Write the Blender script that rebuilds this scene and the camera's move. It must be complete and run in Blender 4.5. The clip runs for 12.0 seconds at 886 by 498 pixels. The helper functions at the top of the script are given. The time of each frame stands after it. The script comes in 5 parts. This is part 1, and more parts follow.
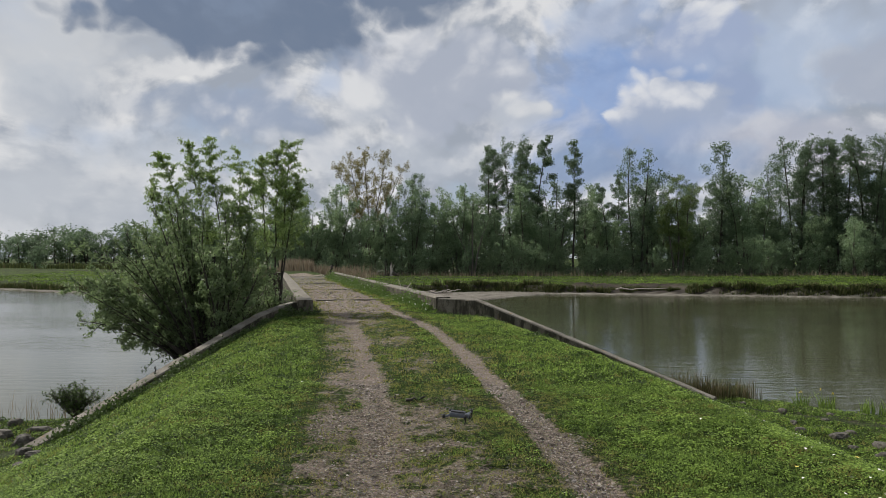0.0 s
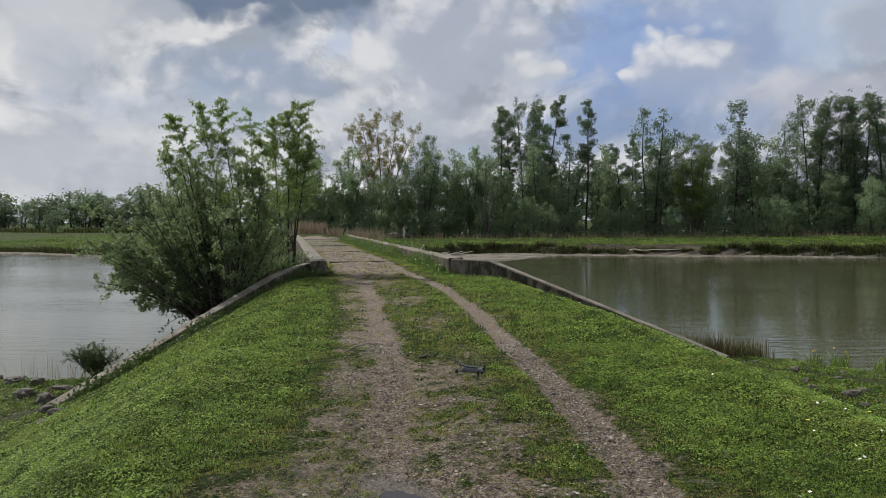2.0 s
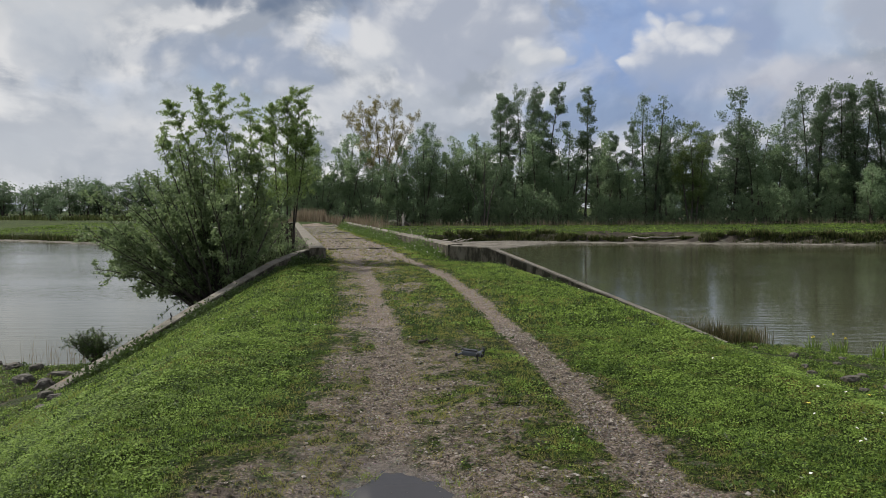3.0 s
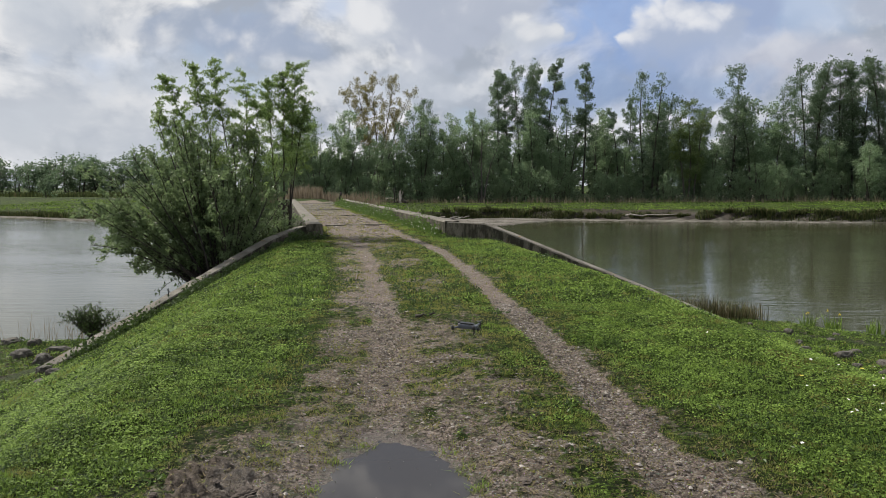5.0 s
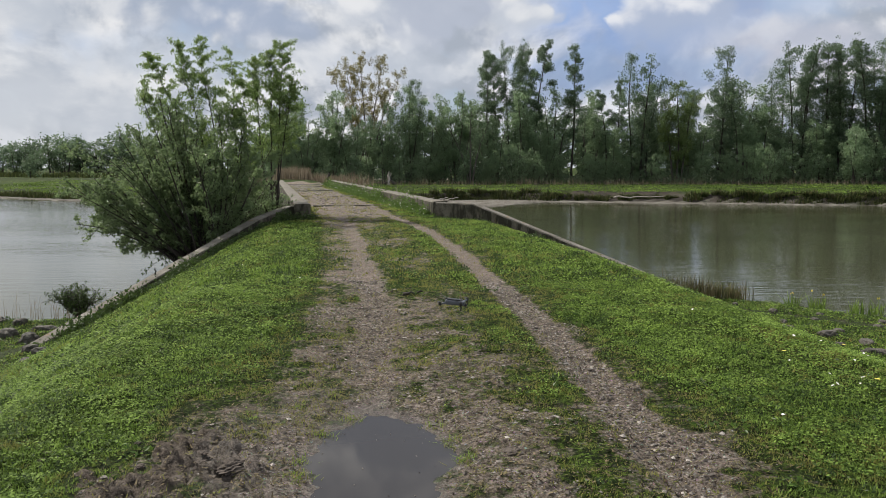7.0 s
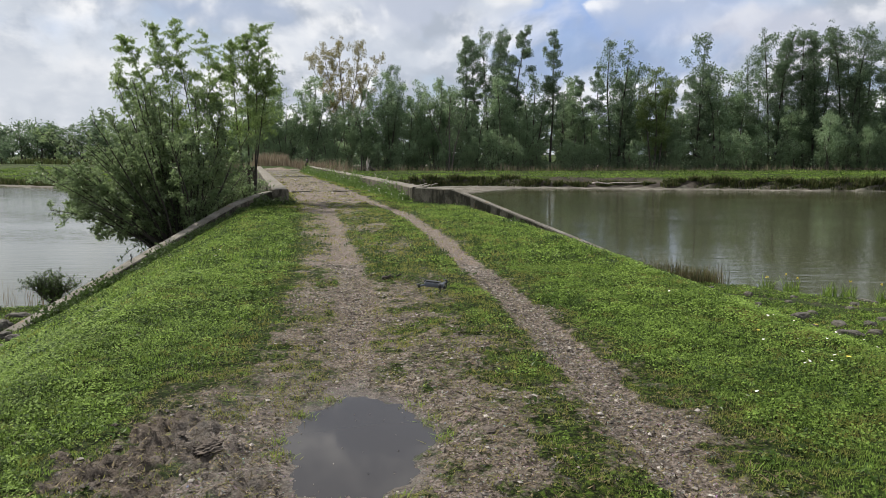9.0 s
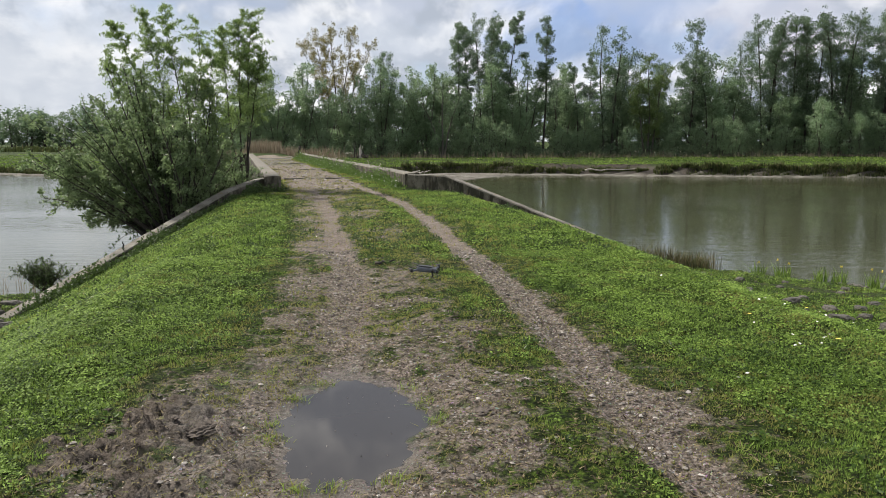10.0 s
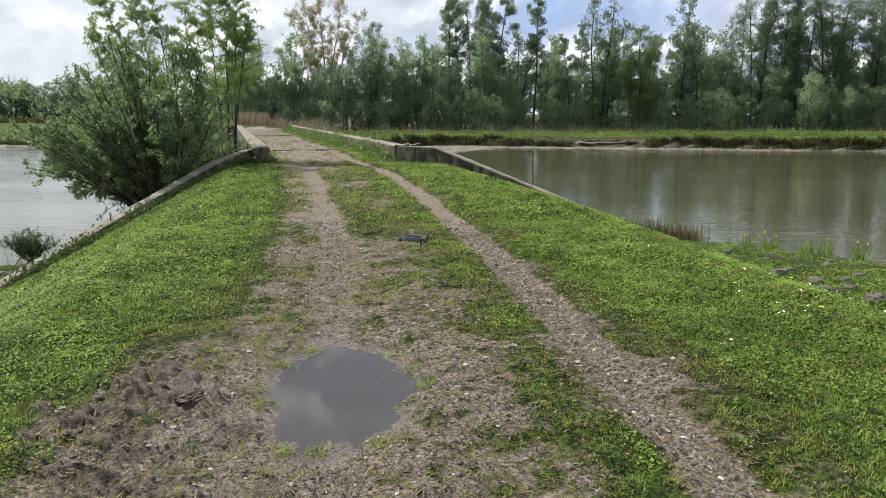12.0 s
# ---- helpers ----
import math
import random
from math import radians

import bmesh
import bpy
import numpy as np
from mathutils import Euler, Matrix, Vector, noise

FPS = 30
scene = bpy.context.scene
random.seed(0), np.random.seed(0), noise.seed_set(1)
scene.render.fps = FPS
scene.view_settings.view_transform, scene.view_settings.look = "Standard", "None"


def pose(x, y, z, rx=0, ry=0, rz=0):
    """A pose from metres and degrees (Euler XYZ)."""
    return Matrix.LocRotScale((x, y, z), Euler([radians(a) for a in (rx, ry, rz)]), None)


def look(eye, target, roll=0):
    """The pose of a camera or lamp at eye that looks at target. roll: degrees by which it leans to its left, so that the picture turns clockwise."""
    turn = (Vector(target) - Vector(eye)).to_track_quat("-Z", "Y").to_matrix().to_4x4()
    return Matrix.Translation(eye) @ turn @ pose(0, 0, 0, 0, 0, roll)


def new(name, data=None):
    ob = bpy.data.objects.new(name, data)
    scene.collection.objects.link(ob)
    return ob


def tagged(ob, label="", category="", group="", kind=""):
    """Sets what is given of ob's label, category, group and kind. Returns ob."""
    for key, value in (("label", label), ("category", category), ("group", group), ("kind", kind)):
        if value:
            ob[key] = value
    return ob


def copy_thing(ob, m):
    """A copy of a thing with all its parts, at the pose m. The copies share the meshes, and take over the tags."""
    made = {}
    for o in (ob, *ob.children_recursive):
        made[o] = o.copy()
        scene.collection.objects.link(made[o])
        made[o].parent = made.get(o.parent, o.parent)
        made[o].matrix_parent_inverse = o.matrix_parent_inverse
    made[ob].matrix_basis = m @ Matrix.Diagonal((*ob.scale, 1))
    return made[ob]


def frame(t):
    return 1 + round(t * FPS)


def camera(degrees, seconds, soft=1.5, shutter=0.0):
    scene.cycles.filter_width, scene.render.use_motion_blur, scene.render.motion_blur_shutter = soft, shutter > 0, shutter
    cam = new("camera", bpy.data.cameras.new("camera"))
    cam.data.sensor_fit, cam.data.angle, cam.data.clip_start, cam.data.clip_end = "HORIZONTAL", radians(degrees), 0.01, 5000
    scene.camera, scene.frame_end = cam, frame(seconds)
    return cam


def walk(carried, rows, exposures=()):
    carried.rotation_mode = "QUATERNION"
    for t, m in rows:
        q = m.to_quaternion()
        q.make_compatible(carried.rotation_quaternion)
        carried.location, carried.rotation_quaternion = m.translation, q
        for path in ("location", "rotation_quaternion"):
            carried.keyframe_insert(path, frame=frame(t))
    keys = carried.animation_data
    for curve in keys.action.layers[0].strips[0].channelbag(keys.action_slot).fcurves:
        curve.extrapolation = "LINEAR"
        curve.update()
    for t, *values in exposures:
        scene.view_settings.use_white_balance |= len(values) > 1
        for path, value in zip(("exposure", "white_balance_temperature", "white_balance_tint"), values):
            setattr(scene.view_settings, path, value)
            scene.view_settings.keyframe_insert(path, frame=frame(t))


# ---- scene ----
cam = camera(62.2, 12.0, soft=0.75)
PATH = [
    (0, (0.068, -0.62, 1.515), (0.029, 1.379, 1.54), 0.0),
    (0.5, (0.07, -0.612, 1.5), (0.018, 1.387, 1.501), -0.0),
    (1, (0.061, -0.595, 1.484), (-0.001, 1.404, 1.458), -0.0),
    (1.5, (0.066, -0.601, 1.473), (-0.003, 1.397, 1.421), -0.1),
    (2, (0.073, -0.62, 1.47), (-0.001, 1.377, 1.393), -0.3),
    (2.5, (0.074, -0.61, 1.462), (-0.001, 1.386, 1.366), -0.3),
    (3, (0.07, -0.586, 1.431), (-0.002, 1.41, 1.321), -0.3),
    (5, (0.072, -0.601, 1.403), (0.008, 1.391, 1.232), -0.2),
    (5.5, (0.073, -0.6, 1.393), (0.012, 1.391, 1.207), -0.2),
    (6, (0.077, -0.61, 1.382), (0.023, 1.379, 1.182), -0.1),
    (6.5, (0.08, -0.61, 1.37), (0.036, 1.378, 1.159), -0.0),
    (7, (0.082, -0.612, 1.361), (0.049, 1.376, 1.141), -0.0),
    (9, (0.086, -0.617, 1.327), (0.109, 1.366, 1.071), 0.0),
    (9.5, (0.09, -0.619, 1.315), (0.123, 1.362, 1.044), -0.1),
    (10, (0.092, -0.622, 1.308), (0.133, 1.356, 1.018), -0.1),
    (10.5, (0.093, -0.626, 1.301), (0.142, 1.35, 0.995), -0.1),
    (11, (0.094, -0.628, 1.295), (0.146, 1.345, 0.972), 0.1),
    (11.5, (0.099, -0.635, 1.286), (0.159, 1.335, 0.944), 0.1),
    (12, (0.103, -0.636, 1.279), (0.171, 1.33, 0.917), 0.1),
]
walk(cam, [(t, look(*row)) for t, *row in PATH],
     exposures=((0, -0.07), (3, -0.07), (5, 0.10), (7, 0.14), (9, 0.34), (11, 0.43), (11.5, 0.43), (12, 0.66)))

# ---------------------------------------------------------------- world and sun
SUN_AZ, SUN_EL = radians(-55), radians(44)  # azimuth from +y towards +x, elevation


def link(nt, a, b):
    nt.links.new(a, b)


def world_sky():
    """A broken spring sky: clear blue seen between grey and white heaps of cloud."""
    w = bpy.data.worlds.new("sky")
    w.use_nodes = True
    scene.world = w
    nt = w.node_tree
    nt.nodes.clear()
    N = nt.nodes.new

    def math_(op, a, b=None, clamp=False):
        n = N("ShaderNodeMath")
        n.operation, n.use_clamp = op, clamp
        for i, v in enumerate((a, b)):
            if v is None:
                continue
            if isinstance(v, (int, float)):
                n.inputs[i].default_value = v
            else:
                link(nt, v, n.inputs[i])
        return n.outputs[0]

    def vmath(op, a, b):
        n = N("ShaderNodeVectorMath")
        n.operation = op
        for i, v in enumerate((a, b)):
            if isinstance(v, tuple):
                n.inputs[i].default_value = v
            else:
                link(nt, v, n.inputs[i])
        return n

    def smooth(v, lo, hi):
        n = N("ShaderNodeMapRange")
        n.interpolation_type = "SMOOTHSTEP"
        link(nt, v, n.inputs[0])
        n.inputs[1].default_value, n.inputs[2].default_value = lo, hi
        return n.outputs[0]

    def mix(f, a, b):
        n = N("ShaderNodeMix")
        n.data_type = "RGBA"
        if isinstance(f, (int, float)):
            n.inputs[0].default_value = f
        else:
            link(nt, f, n.inputs[0])
        for i, v in ((6, a), (7, b)):
            if isinstance(v, tuple):
                n.inputs[i].default_value = (*v, 1)
            else:
                link(nt, v, n.inputs[i])
        return n.outputs[2]

    def fbm(vec, scale, detail=8, rough=0.55, dist=0.0):
        n = N("ShaderNodeTexNoise")
        link(nt, vec, n.inputs["Vector"])
        n.inputs["Scale"].default_value, n.inputs["Detail"].default_value = scale, detail
        n.inputs["Roughness"].default_value, n.inputs["Distortion"].default_value = rough, dist
        return n.outputs[0]

    geo = N("ShaderNodeTexCoord")
    way = geo.outputs["Generated"]
    # flat chart of the sky: across and up; clouds are wider than high
    sep = N("ShaderNodeSeparateXYZ")
    link(nt, way, sep.inputs[0])
    chart = N("ShaderNodeCombineXYZ")
    link(nt, sep.outputs[0], chart.inputs[0])
    link(nt, sep.outputs[2], chart.inputs[1])
    link(nt, math_("MULTIPLY", sep.outputs[1], 0.35), chart.inputs[2])
    p = chart.outputs[0]
    def warped(vec, scale, amount, detail):
        n = N("ShaderNodeTexNoise")
        link(nt, vec, n.inputs["Vector"])
        n.inputs["Scale"].default_value, n.inputs["Detail"].default_value = scale, detail
        n.inputs["Roughness"].default_value = 0.58
        shift = vmath("SUBTRACT", n.outputs[1], (0.5, 0.5, 0.5)).outputs[0]
        return vmath("ADD", vec, vmath("MULTIPLY", shift, (amount, amount * 0.7, 0.0)).outputs[0]).outputs[0]

    pw = warped(warped(p, 8.0, 0.08, 3), 26.0, 0.03, 7)
    flat = vmath("MULTIPLY", p, (1.0, 1.25, 1.0)).outputs[0]
    n1 = fbm(flat, 5.5, 12, 0.55, 0.25)
    lit = vmath("ADD", flat, (-0.012, 0.028, 0.0)).outputs[0]
    n2 = fbm(lit, 5.5, 12, 0.55, 0.25)
    relief = math_("MULTIPLY", math_("SUBTRACT", n1, n2), 2.6)

    def puffs(scale):
        n = N("ShaderNodeTexVoronoi")
        n.feature = "SMOOTH_F1"
        link(nt, vmath("MULTIPLY", pw, (1.0, 1.15, 1.0)).outputs[0], n.inputs["Vector"])
        n.inputs["Scale"].default_value = scale
        n.inputs["Smoothness"].default_value = 0.2
        return n.outputs["Distance"]

    # rounded heads of cloud, large and small: 0 on a head, 1 in the folds
    billow = math_("ADD", math_("MULTIPLY", puffs(17.0), 0.62), math_("MULTIPLY", puffs(41.0), 0.38))

    sky = N("ShaderNodeTexSky")
    sky.sky_type, sky.sun_disc = "NISHITA", False
    sky.sun_elevation, sky.sun_rotation = SUN_EL, SUN_AZ
    sky.air_density, sky.dust_density = 1.0, 1.5
    scaled = N("ShaderNodeVectorMath")
    scaled.operation = "SCALE"
    link(nt, sky.outputs[0], scaled.inputs[0])
    scaled.inputs[3].default_value = 0.085
    clear = mix(0.45, scaled.outputs[0], (0.33, 0.43, 0.64))

    white, grey = (0.74, 0.745, 0.76), (0.36, 0.40, 0.47)
    body = mix(smooth(math_("ADD", math_("ADD", n1, relief), math_("MULTIPLY", math_("SUBTRACT", 0.42, billow), 0.6)), 0.2, 0.66), grey, white)
    colour = mix(smooth(n1, 0.30, 0.44), clear, body)

    # heaps and gaps of this sky: across, up, half width, half height, lower tone, crown tone, share, softness of the edge, whether the foot melts away
    def heap(colour, x, z, rx, rz, tone, crown, share=0.9, soft=0.25, melt=0):
        off = vmath("SUBTRACT", pw, (x, z, 0.0)).outputs[0]
        off = vmath("MULTIPLY", off, (1 / rx, 1 / rz, 0.0)).outputs[0]
        ln = N("ShaderNodeVectorMath")
        ln.operation = "LENGTH"
        link(nt, off, ln.inputs[0])
        up = N("ShaderNodeSeparateXYZ")
        link(nt, off, up.inputs[0])
        edge = math_("ADD", ln.outputs["Value"], math_("MULTIPLY", math_("SUBTRACT", billow, 0.42), 1.0))
        edge = math_("ADD", edge, math_("MULTIPLY", math_("SUBTRACT", n1, 0.5), 0.8))
        m = math_("MULTIPLY", smooth(edge, 1.0 + soft * 0.5, 1.0 - soft), share)
        if melt:
            m = math_("MULTIPLY", m, smooth(up.outputs[1], -0.95, 0.15))
        high = math_("ADD", math_("MULTIPLY", up.outputs[1], 0.75), math_("SUBTRACT", math_("MULTIPLY", up.outputs[0], -0.25), 0.0))
        high = math_("ADD", high, math_("MULTIPLY", math_("ADD", relief, math_("SUBTRACT", n1, 0.5)), 0.9))
        high = math_("ADD", high, math_("MULTIPLY", math_("SUBTRACT", 0.42, billow), 1.4))
        return mix(m, colour, mix(smooth(high, -0.15, 0.85), tone, crown))

    slate, deep = (0.165, 0.215, 0.31), (0.20, 0.265, 0.39)
    pale, bright = (0.47, 0.55, 0.69), (0.80, 0.80, 0.80)
    for args in (
        (0.221, 0.203, 0.176, 0.117, (0.25, 0.36, 0.61), (0.28, 0.41, 0.68), 0.92, 0.7, 0),
        (0.429, 0.245, 0.127, 0.087, pale, (0.56, 0.63, 0.74), 0.85, 0.8, 0),
        (0.409, 0.147, 0.125, 0.038, (0.47, 0.49, 0.57), (0.60, 0.61, 0.66), 0.85, 0.6, 0),
        (-0.468, 0.258, 0.150, 0.078, (0.60, 0.62, 0.65), bright, 0.9, 0.8, 0),
        (-0.467, 0.086, 0.162, 0.074, (0.54, 0.57, 0.62), bright, 0.85, 0.8, 0),
        (-0.466, 0.184, 0.053, 0.041, (0.38, 0.43, 0.51), (0.52, 0.56, 0.62), 0.75, 0.6, 0),
        (-0.362, 0.133, 0.142, 0.035, (0.44, 0.49, 0.57), pale, 0.7, 0.6, 0),
        (-0.321, 0.191, 0.093, 0.043, (0.34, 0.395, 0.50), bright, 0.9, 0.25, 1),
        (-0.241, 0.185, 0.081, 0.055, (0.34, 0.40, 0.52), (0.70, 0.71, 0.74), 0.9, 0.25, 1),
        (-0.165, 0.234, 0.037, 0.027, (0.38, 0.49, 0.70), (0.42, 0.52, 0.70), 0.6, 0.8, 0),
        (-0.029, 0.230, 0.142, 0.094, (0.42, 0.46, 0.55), (0.72, 0.73, 0.76), 0.95, 0.25, 0),
        (-0.119, 0.200, 0.054, 0.046, (0.48, 0.52, 0.59), (0.72, 0.73, 0.75), 0.8, 0.5, 1),
        (0.068, 0.190, 0.047, 0.036, (0.50, 0.54, 0.61), bright, 0.85, 0.25, 1),
        (-0.091, 0.134, 0.175, 0.042, (0.50, 0.54, 0.61), (0.66, 0.68, 0.72), 0.8, 0.6, 0),
        (0.144, 0.119, 0.106, 0.038, (0.25, 0.34, 0.52), (0.32, 0.42, 0.61), 0.8, 0.6, 0),
        (0.188, 0.300, 0.065, 0.029, (0.40, 0.47, 0.62), pale, 0.7, 0.5, 0),
        (0.300, 0.269, 0.074, 0.046, (0.36, 0.43, 0.60), (0.76, 0.77, 0.79), 0.95, 0.18, 1),
        (0.339, 0.216, 0.035, 0.042, (0.32, 0.39, 0.56), (0.46, 0.53, 0.67), 0.8, 0.4, 0),
        (0.263, 0.184, 0.082, 0.052, (0.38, 0.44, 0.57), (0.74, 0.75, 0.78), 0.95, 0.18, 1),
        (0.286, 0.115, 0.110, 0.033, (0.24, 0.32, 0.49), (0.34, 0.43, 0.59), 0.8, 0.6, 0),
        (0.481, 0.217, 0.047, 0.046, (0.41, 0.45, 0.54), (0.52, 0.56, 0.63), 0.85, 0.3, 0),
        (-0.267, 0.301, 0.190, 0.058, slate, (0.20, 0.26, 0.37), 0.97, 0.3, 0),
        (-0.064, 0.344, 0.123, 0.061, slate, deep, 0.95, 0.35, 0),
        (-0.15, 0.52, 0.45, 0.17, slate, deep, 0.9, 0.5, 0),
    ):
        colour = heap(colour, *args)
    bg = N("ShaderNodeBackground")
    link(nt, colour, bg.inputs[0])
    bg.inputs[1].default_value = 1.0
    out = N("ShaderNodeOutputWorld")
    link(nt, bg.outputs[0], out.inputs[0])


world_sky()
sun = new("sun", bpy.data.lights.new("sun", "SUN"))
sun.data.energy, sun.data.angle, sun.data.color = 5.0, radians(2.0), (1.0, 0.94, 0.84)
sun_way = Vector((math.sin(SUN_AZ) * math.cos(SUN_EL), math.cos(SUN_AZ) * math.cos(SUN_EL), math.sin(SUN_EL)))
sun.matrix_world = look(sun_way * 50, (0, 0, 0))

# ---------------------------------------------------------------- materials


class Mat:
    """Short hand for a node material."""

    def __init__(self, name):
        self.m = bpy.data.materials.new(name)
        self.m.use_nodes = True
        self.nt = self.m.node_tree
        self.b = self.nt.nodes["Principled BSDF"]
        self.out = self.nt.nodes["Material Output"]
        self.co = None

    def put(self, v, sock):
        if isinstance(v, (int, float)):
            sock.default_value = v
        elif isinstance(v, tuple):
            sock.default_value = (*v, 1) if len(v) == 3 and sock.type == "RGBA" else v
        else:
            self.nt.links.new(v, sock)

    def set(self, **kw):
        for k, v in kw.items():
            self.put(v, self.b.inputs[k.replace("_", " ").title().replace("Ior", "IOR")])
        return self

    def where(self):
        """World place, so that grain keeps its true size."""
        if self.co is None:
            self.co = self.nt.nodes.new("ShaderNodeNewGeometry").outputs["Position"]
        return self.co

    def noise(self, scale, detail=4, rough=0.55, stretch=None, dist=0.0):
        n = self.nt.nodes.new("ShaderNodeTexNoise")
        v = self.where()
        if stretch:
            s = self.nt.nodes.new("ShaderNodeVectorMath")
            s.operation = "MULTIPLY"
            self.put(v, s.inputs[0])
            s.inputs[1].default_value = stretch
            v = s.outputs[0]
        self.put(v, n.inputs["Vector"])
        n.inputs["Scale"].default_value, n.inputs["Detail"].default_value = scale, detail
        n.inputs["Roughness"].default_value, n.inputs["Distortion"].default_value = rough, dist
        return n.outputs[0]

    def cells(self, scale, out="Color", feature="F1"):
        n = self.nt.nodes.new("ShaderNodeTexVoronoi")
        n.feature = feature
        self.put(self.where(), n.inputs["Vector"])
        n.inputs["Scale"].default_value = scale
        return n.outputs[out]

    def ramp(self, v, lo, hi):
        n = self.nt.nodes.new("ShaderNodeMapRange")
        n.interpolation_type = "SMOOTHSTEP"
        self.put(v, n.inputs[0])
        n.inputs[1].default_value, n.inputs[2].default_value = lo, hi
        return n.outputs[0]

    def mix(self, f, a, b, blend="MIX"):
        n = self.nt.nodes.new("ShaderNodeMix")
        n.data_type, n.blend_type = "RGBA", blend
        self.put(f, n.inputs[0])
        self.put(a, n.inputs[6])
        self.put(b, n.inputs[7])
        return n.outputs[2]

    def math(self, op, a, b):
        n = self.nt.nodes.new("ShaderNodeMath")
        n.operation = op
        self.put(a, n.inputs[0])
        self.put(b, n.inputs[1])
        return n.outputs[0]

    def attr(self, name, sock="Fac"):
        n = self.nt.nodes.new("ShaderNodeAttribute")
        n.attribute_name = name
        return n.outputs[sock]

    def island(self):
        return self.nt.nodes.new("ShaderNodeNewGeometry").outputs["Random Per Island"]

    def object_random(self):
        return self.nt.nodes.new("ShaderNodeObjectInfo").outputs["Random"]

    def bump(self, h, strength, distance):
        n = self.nt.nodes.new("ShaderNodeBump")
        n.inputs["Strength"].default_value, n.inputs["Distance"].default_value = strength, distance
        self.put(h, n.inputs["Height"])
        self.put(n.outputs[0], self.b.inputs["Normal"])
        return self

    def translucent(self, share, colour):
        """Light comes through: leaves and blades."""
        t = self.nt.nodes.new("ShaderNodeBsdfTranslucent")
        self.put(colour, t.inputs[0])
        mx = self.nt.nodes.new("ShaderNodeMixShader")
        mx.inputs[0].default_value = share
        self.nt.links.new(self.b.outputs[0], mx.inputs[1])
        self.nt.links.new(t.outputs[0], mx.inputs[2])
        self.nt.links.new(mx.outputs[0], self.out.inputs[0])
        return self


def leaf_material(name, dark, light, share=0.4, rough=0.45, tree_tint=None):
    m = Mat(name)
    c = m.mix(m.island(), dark, light)
    if tree_tint:
        c = m.mix(m.math("MULTIPLY", m.object_random(), 0.6), c, m.mix(m.island(), dark, tree_tint))
    c = m.mix(m.ramp(m.noise(0.9, 3), 0.35, 0.75), c, m.mix(0.5, c, light))
    m.set(base_color=c, roughness=rough)
    m.b.inputs["Specular IOR Level"].default_value = 0.35
    return m.translucent(share, m.mix(0.5, c, light)).m


def bark_material(name, dark, light):
    m = Mat(name)
    c = m.mix(m.ramp(m.noise(14, 6, 0.6, (1, 1, 0.25)), 0.3, 0.7), dark, light)
    return m.set(base_color=c, roughness=0.9).bump(m.noise(30, 5, 0.6, (1, 1, 0.2)), 0.6, 0.02).m


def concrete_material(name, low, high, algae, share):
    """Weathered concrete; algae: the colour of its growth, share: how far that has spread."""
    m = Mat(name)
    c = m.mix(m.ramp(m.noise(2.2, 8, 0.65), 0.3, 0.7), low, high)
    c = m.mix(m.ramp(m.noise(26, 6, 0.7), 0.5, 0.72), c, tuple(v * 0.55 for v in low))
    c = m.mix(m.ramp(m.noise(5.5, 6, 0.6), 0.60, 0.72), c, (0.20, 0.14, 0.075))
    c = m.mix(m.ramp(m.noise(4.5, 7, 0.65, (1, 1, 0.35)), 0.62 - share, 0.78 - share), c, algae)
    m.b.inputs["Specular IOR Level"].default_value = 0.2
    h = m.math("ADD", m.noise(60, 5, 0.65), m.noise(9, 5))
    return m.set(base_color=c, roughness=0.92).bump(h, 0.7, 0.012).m


